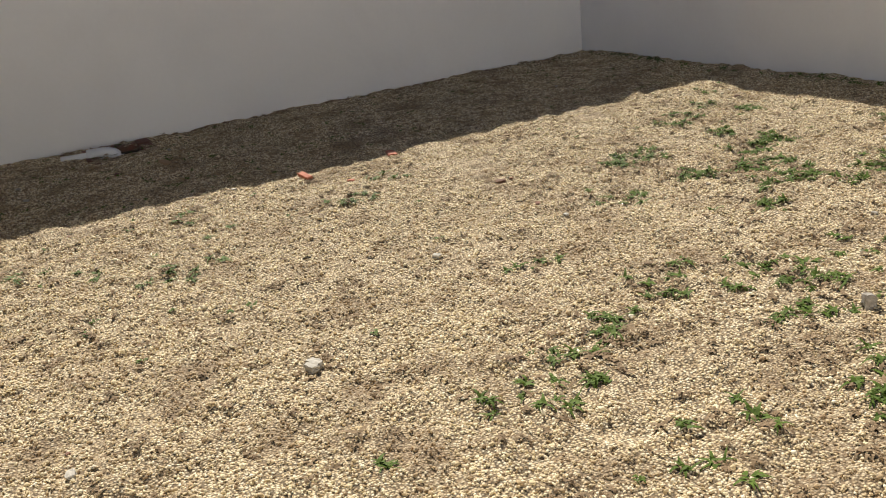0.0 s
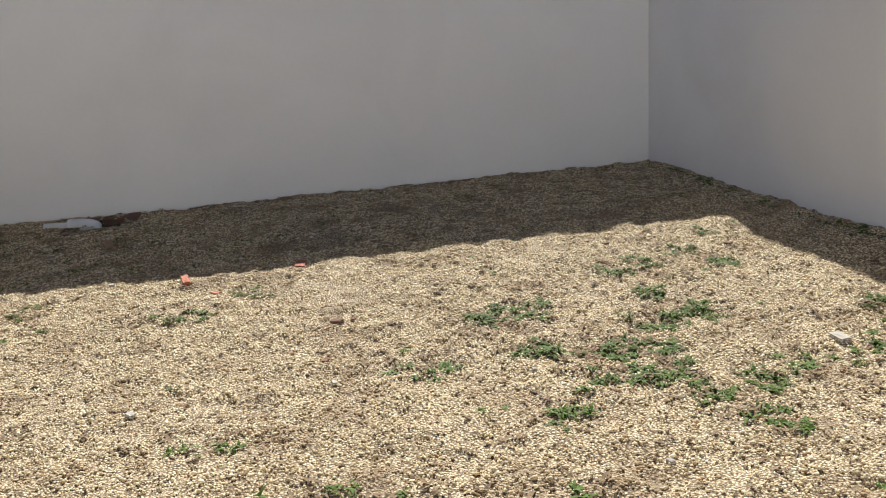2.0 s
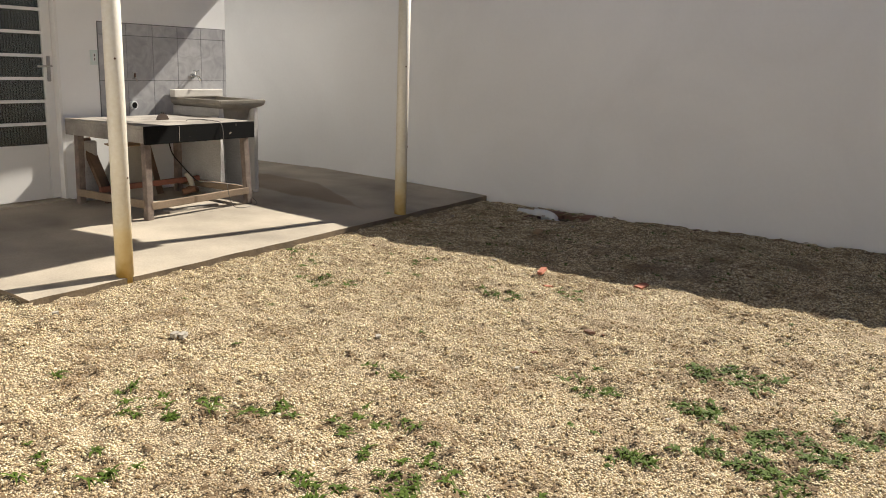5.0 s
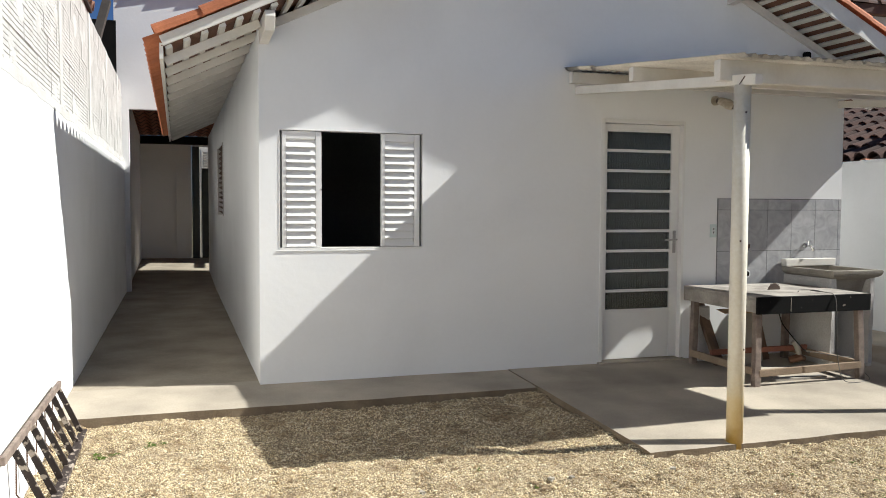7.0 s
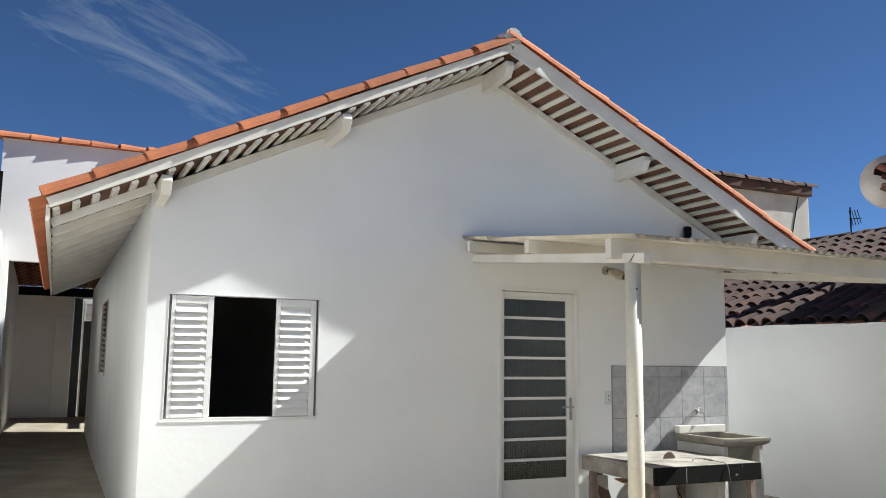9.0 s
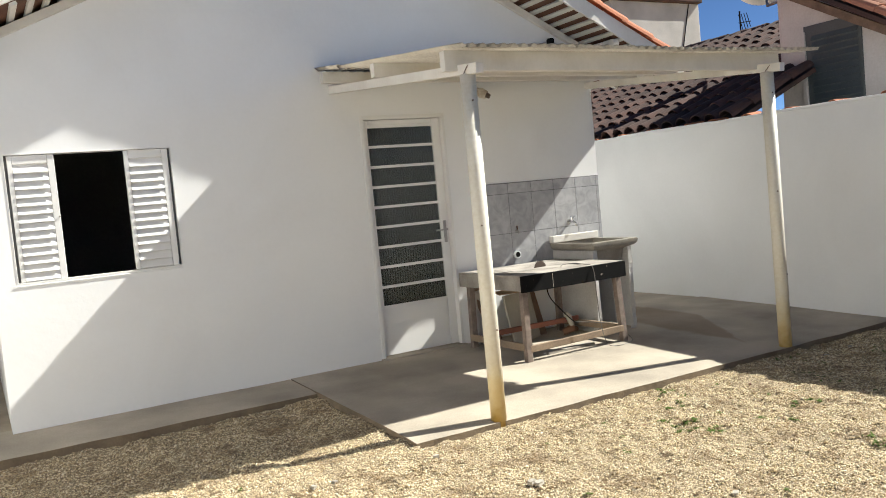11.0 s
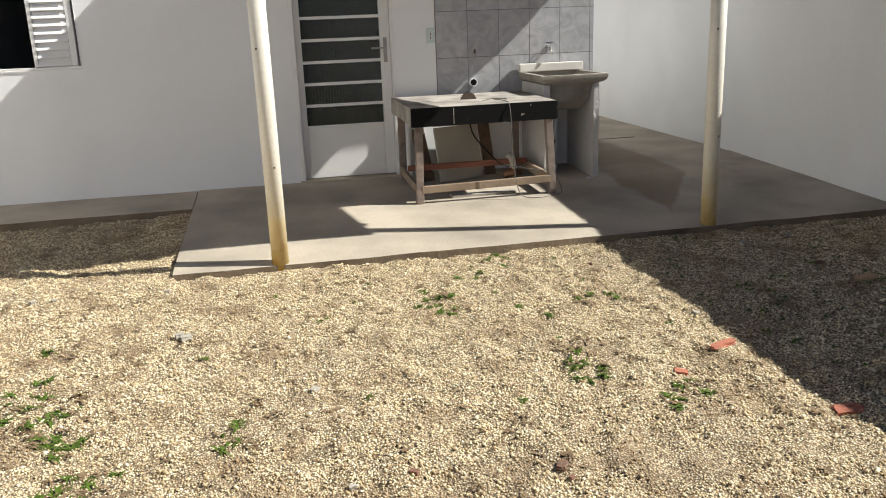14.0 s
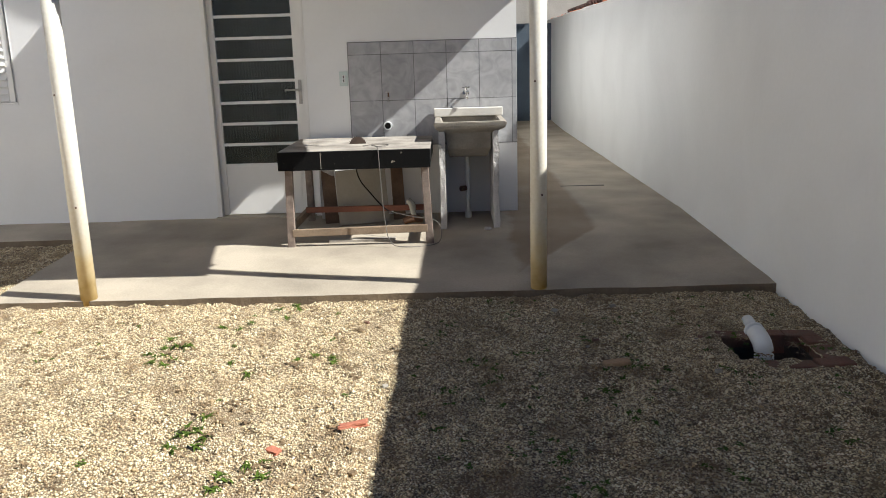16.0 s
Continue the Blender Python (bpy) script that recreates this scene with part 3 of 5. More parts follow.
# clay copy with the shade under the eaves put into its colour
SHADED_CLAY = surface("shade_darkened_clay", (0.20, 0.095, 0.06), (0.10, 0.055, 0.04), 0.95, 6.0, 60, 0.8, 0.3)
roof = empty("roof_house", "gable roof of orange clay tiles on white-painted timbers", "roof", kind="structure")
EAVE = {-1: 3.42, 1: 3.385}
Y_EDGE = 1.58
verge = barrel_mesh("verge_tile", 0.42, 0.08, 0.066, CLAY)
for side in (-1, 1):
    x_eave = APEX_X + side * EAVE[side]
    slope_len = EAVE[side] * math.hypot(1, PITCH)
    lift = 0.045 if side > 0 else -0.008
    board_low, board_high = (0.012, 0.150) if side > 0 else (0.035, 0.105)
    board_mid, board_y = (board_low + board_high) / 2, Y_EDGE
    down = Vector((side, 0, -PITCH)).normalized()
    normal = Vector((side * PITCH, 0, 1)).normalized()
    # tiles
    me = tiled_sheet((APEX_X, Y_EDGE + 0.03, APEX_Z + 0.085), (0, 1, 0), down, 37, 11, 0.21, slope_len / 11 + 0.008, CLAY)
    sheet = new("tile_field", me)
    sheet.parent, sheet["kind"] = roof, "stuff"
    # extra thin sheet below the tiles, coloured as dark as the eave shade
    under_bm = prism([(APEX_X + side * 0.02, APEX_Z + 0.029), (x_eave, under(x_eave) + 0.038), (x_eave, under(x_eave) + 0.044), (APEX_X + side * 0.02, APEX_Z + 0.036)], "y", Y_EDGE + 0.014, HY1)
    part("underside", under_bm, SHADED_CLAY, roof, "thin sheet under the tiles, darkened for the eave shade")
    # boards
    part("barge_board", beam((APEX_X + side * 0.012, board_y, APEX_Z + board_mid), (x_eave, board_y, under(x_eave) + board_mid), 0.024, board_high - board_low), WHITE_WOOD, roof, "white-painted barge board with flaking paint")
    part("fascia_board", box(x_eave - 0.012, x_eave + 0.012, Y_EDGE + 0.014, HY1, under(x_eave) + (0.02 if side > 0 else -0.045), under(x_eave) + 0.06), WHITE_WOOD, roof)
    part("wall_trim", beam((APEX_X + side * 0.03, HY0 - 0.022, APEX_Z - 0.05), (x_eave - side * 0.68, HY0 - 0.022, under(x_eave - side * 0.68) - 0.04), 0.04, 0.06), WHITE_WOOD, roof)
    n_batten = 29
    for k in range(n_batten):
        d = 0.10 + k * (slope_len - 0.16) / (n_batten - 1)
        x = APEX_X + side * d / math.hypot(1, PITCH)
        c = Vector((x, 0, under(x))) + normal * 0.014
        part("batten", beam(c + Vector((0, Y_EDGE + 0.013, 0)), c + Vector((0, HY1, 0)), 0.045, 0.022, 0.002, normal), WHITE_WOOD, roof)
    # verge tiles, each lapping the one below it
    n_verge = 11
    for k in range(n_verge):
        start = Vector((APEX_X, Y_EDGE + 0.03, APEX_Z + 0.128 + lift)) + down * (slope_len + 0.04 - k * (slope_len + 0.02) / n_verge)
        put("verge_tile", verge, roof, jitter(axes(start, -down, normal)))
    part("ridge_tile" if side < 0 else "ridge_mortar", tube([(APEX_X, Y_EDGE + (0.12 if side < 0 else -0.03), APEX_Z + 0.165), (APEX_X, HY1 - 0.2, APEX_Z + 0.165)], 0.085 if side < 0 else 0.078, 12), CLAY if side < 0 else OLD_PLASTER, roof)
for dx in (0, -1.42, 1.42, -2.70, 2.70):
    x, zt = APEX_X + dx, under(APEX_X + dx) - (0.02 if dx == 0 else 0.0)
    prof = [(HY0, zt - 0.005), (1.62, zt - 0.005), (1.60, zt - 0.05), (1.66, zt - 0.14), (HY0, zt - 0.16)]
    bm = prism(prof, "x", x - 0.035, x + 0.035)
    bmesh.ops.bevel(bm, geom=bm.edges[:], offset=0.004, segments=1, affect="EDGES")
    part("purlin_end", bm, WHITE_WOOD, roof)
# rafters that show under the side eaves
for side in (-1, 1):
    for y in [1.86 + 0.52 * k for k in range(15)]:
        xa, xb = APEX_X + side * (2.75 if y < HY0 else 2.66), APEX_X + side * (EAVE[side] - 0.02)
        part("rafter", beam((xa, y, under(xa) - 0.030), (xb, y, under(xb) - 0.030), 0.05, 0.058), WHITE_WOOD, roof)

# ---- louvred window ----
window = empty("window_1", "white sliding louvred window standing half open", "window", kind="structure")
wx0, wx1, wz0, wz1 = WIN
for b in ((wx0, wx1, wz0, wz0 + 0.016), (wx0, wx1, wz1 - 0.010, wz1), (wx0, wx0 + 0.005, wz0 + 0.0165, wz1 - 0.0105), (wx1 - 0.005, wx1, wz0 + 0.0165, wz1 - 0.0105)):
    part("window_frame", box(b[0], b[1], HY0 - 0.004, HY0 + 0.09, b[2], b[3], 0.002), WHITE_METAL, window)
# dark strips stand in for the shaded gap at each side of the frame
for x in (wx0 + 0.006, wx1 - 0.022):
    part("shadow_gap_strip", box(x, x + 0.016, HY0 + 0.030, HY0 + 0.08, wz0 + 0.017, wz1 - 0.011), GROUT, window, "dark strip filling the shadow gap beside the shutter")
part("window_sill", box(wx0 - 0.02, wx1 + 0.004, HY0 - 0.007, HY0 + 0.05, wz0 - 0.012, wz0 - 0.001, 0.003), PLASTER, window)


def shutter(x0, x1):
    z0, z1, y0 = wz0 + 0.018, wz1 - 0.014, HY0 + 0.006
    frame_bm = box(x0, x0 + 0.03, y0, y0 + 0.03, z0, z1, 0.003)
    add_box(frame_bm, x1 - 0.045, x1, y0, y0 + 0.03, z0, z1, 0.003)
    add_box(frame_bm, x0 + 0.031, x1 - 0.046, y0 + 0.002, y0 + 0.028, z1 - 0.06, z1, 0.003)
    add_box(frame_bm, x0 + 0.031, x1 - 0.046, y0 + 0.002, y0 + 0.028, z0, z0 + 0.012, 0.003)
    sh = part("shutter", frame_bm, WHITE_METAL, window, "white louvred sliding shutter")
    n = 14
    h = (z1 - 0.07 - z0) / n
    for k in range(n):
        zc = z0 + 0.012 + h * (k + 0.45)
        bm = bmesh.new()
        add_box(bm, x0 + 0.031, x1 - 0.047, -0.003, 0.003, -0.037, 0.037, 0.002, pose(0, y0 + 0.010, zc, -27))
        part("louvre", bm, WHITE_METAL, sh)
    return sh


shutter(wx0 + 0.024, 1.553)
shutter(2.026, wx1 - 0.024)
part("latch", tube([(1.549, HY0 + 0.01, 1.60), (1.549, HY0 - 0.004, 1.60)], 0.006, 8), CHROME, window)

# ---- back door ----
door = empty("door_1", "closed white steel door with nine fluted glass panes", "door", kind="structure")
dx0, dx1, dz0, dz1 = DOOR
for b in ((dx0, dx0 + 0.036, dz0, dz1), (dx1 - 0.026, dx1, dz0, dz1), (dx0 + 0.0365, dx1 - 0.0265, dz1 - 0.036, dz1)):
    part("door_frame", box(b[0], b[1], HY0 - 0.006, HY0 + 0.12, b[2], b[3], 0.004), WHITE_METAL, door)
part("threshold", box(dx0 - 0.01, dx1 + 0.01, HY0 - 0.05, HY0 + 0.12, 0.06, 0.128, 0.004), CONCRETE, door, "pale cement threshold")
lx0, lx1, lz0, lz1, ly = dx0 + 0.039, dx1 - 0.029, 0.135, dz1 - 0.04, HY0 + 0.046
part("stile", box(lx0, 4.050, ly, ly + 0.035, lz0, lz1, 0.003), WHITE_METAL, door)
part("stile", box(4.692, lx1, ly, ly + 0.035, lz0, lz1, 0.003), WHITE_METAL, door)
part("lower_panel", box(4.051, 4.691, ly + 0.006, ly + 0.03, lz0, 0.552, 0.003), WHITE_METAL, door)
part("top_rail", box(4.051, 4.691, ly, ly + 0.035, 2.160, lz1, 0.003), WHITE_METAL, door)
gz0, gz1, n_pane = 0.565, 2.147, 9
gh = (gz1 - gz0) / n_pane
gx0, gx1 = 4.051, 4.691


def fluted_pane():
    verts, faces = [], []
    n = 26 * 8
    for k in range(n + 1):
        u = (gx1 - gx0) * k / n
        d = 0.008 * abs(math.sin(math.pi * k / 8))
        for z in (0.0, gh - 0.024):
            verts.append((u, -d, z))
        for z in (0.0, gh - 0.024):
            verts.append((u, 0.004, z))
    for k in range(n):
        a, b = 4 * k, 4 * k + 4
        faces += [(a, b, b + 1, a + 1), (a + 2, a + 3, b + 3, b + 2), (a, a + 2, b + 2, b), (a + 1, b + 1, b + 3, a + 3)]
    me = bpy.data.meshes.new("pane")
    me.from_pydata(verts, [], faces)
    me.materials.append(GLASS)
    return me


pane_mesh = fluted_pane()
for k in range(n_pane + 1):
    part("bar", box(gx0, gx1, ly - 0.002, ly + 0.03, gz0 + k * gh - 0.012, gz0 + k * gh + 0.012, 0.003), WHITE_METAL, door)
    if k < n_pane:
        put("pane", pane_mesh, door, Matrix.Translation((gx0, ly + 0.016, gz0 + k * gh + 0.012)))
part("handle_plate", box(lx1 - 0.055, lx1 - 0.025, ly - 0.008, ly - 0.0005, 1.07, 1.27, 0.004), STEEL, door)
part("handle", tube([(lx1 - 0.04, ly, 1.19), (lx1 - 0.04, ly - 0.045, 1.19), (lx1 - 0.06, ly - 0.05, 1.19), (lx1 - 0.16, ly - 0.05, 1.187)], 0.008, 8), STEEL, door, "brushed steel lever handle")

# ---- porch ----
porch = empty("porch", "white timber porch with corrugated roof on two cream posts", "porch", kind="structure")
PX = (3.735, 6.50)
for x in PX:
    part("post", tube([(x, -0.075, -0.05), (x, -0.075, 1.0), (x, -0.075, 2.215)], 0.05, 28), POST, porch, "cream pipe post with rusty yellow foot", True)
    part("beam", beam((x, -0.22, 2.232), (x, HY0, 2.462), 0.055, 0.064), WHITE_WOOD, porch)
    for bz, ba in ((0.62, 0.3), (1.28, -0.5), (2.05, -0.2)):
        bx, by = x + 0.049 * math.sin(ba), -0.075 - 0.049 * math.cos(ba)
        part("bolt", tube([(bx, by, bz), (bx + 0.004 * math.sin(ba), by - 0.004 * math.cos(ba), bz)], 0.006, 8), RUST, porch)
    part("strap", tube([(x - 0.04, -0.075, 2.2), (x - 0.03, -0.13, 2.26), (x + 0.03, -0.13, 2.26), (x + 0.04, -0.075, 2.2)], 0.003, 6), RUST, porch)
for y, h in ((0.02, 0.128), (1.02, 0.10), (1.98, 0.09)):
    zb = 2.345 + (y + 0.26) * 0.112 - h
    part("purlin", box(3.62, 6.74 if y < 1.5 else 7.08, y - 0.03, y + 0.03, zb, zb + h, 0.004), WHITE_WOOD, porch)


def corrugated(y0, y1, xa, xb, lift):
    bm = bmesh.new()
    x0 = 3.60
    n = int((xb - x0) / 0.0704) * 8
    rows = []
    for j in range(9):
        y = y0 + (y1 - y0) * j / 8
        row, x1 = [], xa + (xb - xa) * j / 8
        for k in range(n + 1):
            x = x0 + (x1 - x0) * k / n
            sag = 0.012 * noise.noise(Vector((x * 0.8, y * 1.2, 3)))
            row.append(bm.verts.new((x, y + (0.008 * noise.noise(Vector((x * 2, 0, 8))) if j == 0 else 0), 2.36 + lift + (y + 0.26) * 0.112 + 0.013 * math.cos(2 * math.pi * k / 8) + sag)))
        rows.append(row)
    for a, b in zip(rows, rows[1:]):
        for k in range(n):
            bm.faces.new((a[k], a[k + 1], b[k + 1], b[k]))
    bmesh.ops.solidify(bm, geom=bm.faces[:], thickness=0.006)
    return bm


part("roof_sheet", corrugated(-0.26, 1.62, 6.91, 6.70, 0.0), FIBRE, porch, "weathered grey corrugated fibre-cement sheet", True)
part("roof_sheet", corrugated(1.55, HY0, 7.08, 7.08, 0.010), FIBRE, porch, "weathered grey corrugated fibre-cement sheet", True)

# ---- wall tiles by the sink ----
panel = empty("wall_tiles", "grey marbled wall tiles with dark joints behind the sink", "tiles", kind="structure")
cols = [5.155 + 0.271 * k for k in range(6)] + [6.546]
rows_z = [1.557, 1.457, 1.080, 0.705]
part("grout", box(cols[0] - 0.004, cols[-1], HY0 - 0.005, HY0 + 0.001, rows_z[-1] - 0.004, rows_z[0] + 0.004), GROUT, panel)
for i in range(6):
    for k in range(3):
        part("tile", box(cols[i] + 0.002, cols[i + 1] - 0.002, HY0 - 0.009, HY0 - 0.0045, rows_z[k + 1] + 0.002, rows_z[k] - 0.002, 0.0015), TILE, panel)

# ---- things on the house wall ----
faucet = empty("faucet", "chrome wall tap above the concrete sink", "faucet")
part("spout", tube([(6.127, HY0 - 0.005, 1.125), (6.127, HY0 - 0.07, 1.125), (6.13, HY0 - 0.10, 1.115), (6.132, HY0 - 0.112, 1.08)], 0.011, 12), CHROME, faucet, "", True)
part("flange", tube([(6.127, HY0 - 0.009, 1.125), (6.127, HY0 - 0.016, 1.125)], 0.026, 16), CHROME, faucet)
part("stem", tube([(6.127, HY0 - 0.06, 1.13), (6.127, HY0 - 0.06, 1.165)], 0.009, 10), CHROME, faucet)
bm = beam((6.095, HY0 - 0.06, 1.172), (6.159, HY0 - 0.06, 1.172), 0.012, 0.012, 0.003)
add_beam(bm, (6.127, HY0 - 0.09, 1.172), (6.127, HY0 - 0.03, 1.172), 0.012, 0.012, 0.003)
part("handle", bm, CHROME, faucet)

valve = empty("valve", "small dark metal tap on the grey tiles", "tap")
part("body", tube([(5.479, HY0 - 0.004, 1.10), (5.479, HY0 - 0.05, 1.10), (5.481, HY0 - 0.06, 1.075)], 0.010, 10), STEEL, valve)
part("stem", tube([(5.479, HY0 - 0.035, 1.10), (5.479, HY0 - 0.035, 1.145)], 0.007, 8), RUST, valve)
part("handle", beam((5.455, HY0 - 0.035, 1.150), (5.503, HY0 - 0.035, 1.150), 0.010, 0.010, 0.002), STEEL, valve)

stub = empty("drain_stub", "white plastic drain stub in the tiled wall", "pipe")
bm = tube([(5.463, HY0 - 0.008, 0.872), (5.463, HY0 - 0.035, 0.872)], 0.036, 20)
part("collar", bm, PVC, stub)
# flat black disc in place of the shaded inside of the stub
part("dark_hole_disc", tube([(5.463, HY0 - 0.034, 0.872), (5.463, HY0 - 0.0365, 0.872)], 0.026, 20), BLACK, stub)

switch = empty("wall_socket", "white plastic socket plate on the wall", "socket")
part("plate", box(5.075, 5.145, HY0 - 0.010, HY0 - 0.0005, 1.208, 1.327, 0.004), SOCKET, switch)
part("insert", box(5.096, 5.124, HY0 - 0.013, HY0 - 0.0105, 1.235, 1.30, 0.001), PVC, switch)
for z in (1.252, 1.284):
    part("slot", box(5.106, 5.114, HY0 - 0.0145, HY0 - 0.0132, z - 0.009, z + 0.009), BLACK, switch)

lamp = empty("wall_lamp", "twin spot lamp holder on the wall under the porch", "lamp")
part("base", tube([(5.10, HY0, 2.435), (5.10, HY0 - 0.02, 2.435)], 0.042, 18), GRIMY, lamp, "grimy cream wall plate")
part("arm", tube([(5.105, HY0 - 0.02, 2.435), (5.13, HY0 - 0.05, 2.425)], 0.02, 10), DARK_RUST, lamp)
part("socket", tube([(5.115, HY0 - 0.04, 2.435), (5.16, HY0 - 0.09, 2.405), (5.165, HY0 - 0.095, 2.40), (5.20, HY0 - 0.13, 2.375)], [0.030, 0.042, 0.046, 0.038], 16), GRIMY, lamp, "dusty cream lamp socket")
part("bulb_hole", tube([(5.199, HY0 - 0.129, 2.376), (5.222, HY0 - 0.152, 2.357)], [0.026, 0.020], 14), DARK_RUST, lamp, "rusty empty bulb thread")

vent = empty("vent_pipe", "black pipe stub standing out of the wall above the porch", "pipe")
part("pipe", tube([(6.045, HY0 + 0.02, 2.80), (6.045, HY0 - 0.04, 2.80), (6.045, HY0 - 0.06, 2.83)], 0.03, 14), BLACK, vent)
part("cap", tube([(6.045, HY0 - 0.06, 2.82), (6.045, HY0 - 0.06, 2.90), (6.045, HY0 - 0.06, 2.915)], [0.036, 0.038, 0.030], 14), BLACK, vent)

bm = box(4.875, 5.0, HY0 - 0.14, HY0 - 0.001, 0.105, 0.60, 0.012)
bmesh.ops.subdivide_edges(bm, edges=bm.edges[:], cuts=4, use_grid_fill=True)
for v in bm.verts:
    v.co += 0.008 * noise.noise_vector(v.co * 22)
tagged(part("plaster_block", bm, ROUGH), "rough white cement block against the wall", "block")

# ---- concrete sink ----
sink = empty("laundry_sink", "raw concrete laundry sink on two white slab legs", "sink")


def basin():
    bm = bmesh.new()

    def ring(x0, x1, y0, y1, z):
        return [bm.verts.new(p) for p in ((x0, y0, z), (x1, y0, z), (x1, y1, z), (x0, y1, z))]
    loops = [ring(5.975, 6.275, 1.66, 1.98, 0.64), ring(5.955, 6.300, 1.54, 2.03, 0.72), ring(5.946, 6.306, 1.50, 2.05, 0.845), ring(5.880, 6.400, 1.43, 2.056, 0.878), ring(5.864, 6.416, 1.415, 2.057, 0.90), ring(5.86, 6.42, 1.41, 2.058, 0.935),
             ring(5.915, 6.365, 1.475, 2.01, 0.935), ring(5.95, 6.33, 1.55, 1.99, 0.80), ring(6.02, 6.26, 1.70, 1.93, 0.66)]
    bm.faces.new(loops[0][::-1])
    for a, b in zip(loops, loops[1:]):
        for k in range(4):
            bm.faces.new((a[k], a[(k + 1) % 4], b[(k + 1) % 4], b[k]))
    bm.faces.new(loops[-1])
    bmesh.ops.bevel(bm, geom=[e for e in bm.edges], offset=0.007, segments=2, affect="EDGES")
    return bm


part("basin", basin(), SINK, sink, "stained grey concrete basin")
for x in (5.917, 6.335):
    bm = box(x - 0.022, x + 0.022, 1.46, 2.065, 0.07, 0.862)
    bmesh.ops.subdivide_edges(bm, edges=bm.edges[:], cuts=9, use_grid_fill=True)
    for v in bm.verts:
        v.co += 0.006 * noise.noise_vector(v.co * 18) * (1.6 if v.co.y < 1.49 else 0.4)
    part("leg", bm, ROUGH, sink, "white slab leg with a rough front edge")
part("backboard", box(5.855, 6.425, 1.985, 2.05, 0.937, 1.005, 0.006), WHITE_WOOD, sink, "white board along the back rim")
part("drain_pipe", tube([(6.12, 1.83, 0.62), (6.12, 1.84, 0.45), (6.12, 1.86, 0.10)], 0.02, 14), PVC, sink, "white plastic drain pipe", True)
part("drain_joint", tube([(6.12, 1.858, 0.16), (6.12, 1.86, 0.09)], 0.027, 14), PVC, sink)
part("drain_valve", tube([(6.06, 1.80, 0.36), (6.10, 1.83, 0.36)], 0.022, 10), RUST, sink)

# ---- work table ----
table = empty("work_table", "home-made saw table of worn wood with black apron", "table")
TZ = 0.79
for k in range(4):
    y0 = 1.0 + 0.2375 * k
    part("top_board", box(4.735, 5.835, y0 + 0.001, y0 + 0.2365, TZ - 0.022, TZ + random.uniform(-0.001, 0.001), 0.002), TABLE_WOOD, table)
part("apron", box(4.735, 5.835, 0.976, 0.999, TZ - 0.135, TZ - 0.001, 0.003), APRON, table, "black-painted front apron with scratches")
part("apron", box(4.735, 4.757, 1.0, 1.95, TZ - 0.125, TZ - 0.0235, 0.003), TABLE_WOOD, table, "bare wooden side apron")
part("apron", box(5.813, 5.835, 1.0, 1.95, TZ - 0.125, TZ - 0.0235, 0.003), BLACK, table)
part("apron", box(4.758, 5.812, 1.93, 1.95, TZ - 0.125, TZ - 0.0235, 0.003), DARK_WOOD, table)
part("scratch", box(5.045, 5.049, 0.9745, 0.9758, TZ - 0.125, TZ - 0.012), PALE_BOARD, table, "long pale scratch down the apron")
legs = {"fl": (4.80, 1.06, 4.785, 1.04), "fr": (5.785, 1.06, 5.815, 1.045), "bl": (4.80, 1.87, 4.80, 1.89), "br": (5.77, 1.87, 5.78, 1.89)}
for xa, ya, xb, yb in legs.values():
    part("leg", beam((xa, ya, TZ - 0.024), (xb, yb, slab_height(yb) - 0.004), 0.055, 0.05, 0.004, (0, 1, 0)), GREYED, table, "weathered brown wooden leg")
part("stretcher", beam((4.80, 1.03, 0.185), (5.80, 1.03, 0.20), 0.03, 0.055), STRETCHER_WOOD, table)
part("stretcher", beam((4.77, 1.05, 0.20), (4.785, 1.89, 0.20), 0.03, 0.06), STRETCHER_WOOD, table)
part("stretcher", beam((5.815, 1.05, 0.20), (5.80, 1.89, 0.20), 0.03, 0.06), STRETCHER_WOOD, table)
part("stretcher", beam((4.80, 1.64, 0.245), (5.80, 1.64, 0.245), 0.03, 0.045), RED_WOOD, table, "reddish wooden stretcher")


def blade():
    bm = bmesh.new()
    n, r = 36, 0.062
    front, rear = [], []
    for k in range(n + 1):
        a = math.pi * k / n
        rr = r + (0.010 if k % 3 == 1 else 0.0)
        for lst, y in ((front, -0.0012), (rear, 0.0012)):
            lst.append(bm.verts.new((5.27 + rr * math.cos(a), 1.44 + y, TZ - 0.01 + rr * math.sin(a))))
    bm.faces.new(front)
    bm.faces.new(rear[::-1])
    for k in range(n):
        bm.faces.new((front[k], front[k + 1], rear[k + 1], rear[k]))
    bm.faces.new((front[0], rear[0], rear[n], front[n]))
    return bm


part("saw_blade", blade(), DARK_RUST, table, "rusty half-sunk circular saw blade")


def smooth_line(points, n=10):
    pts = [Vector(p) for p in points]
    pts = [pts[0]] + pts + [pts[-1]]
    out = []
    for i in range(1, len(pts) - 2):
        a, b, c, d = pts[i - 1:i + 3]
        for k in range(n):
            t = k / n
            out.append(0.5 * ((2 * b) + (c - a) * t + (2 * a - 5 * b + 4 * c - d) * t * t + (3 * b - a - 3 * c + d) * t ** 3))
    out.append(pts[-2])
    return out


cable = empty("cable", "thin grey power cable looped over the table to the floor", "cable")
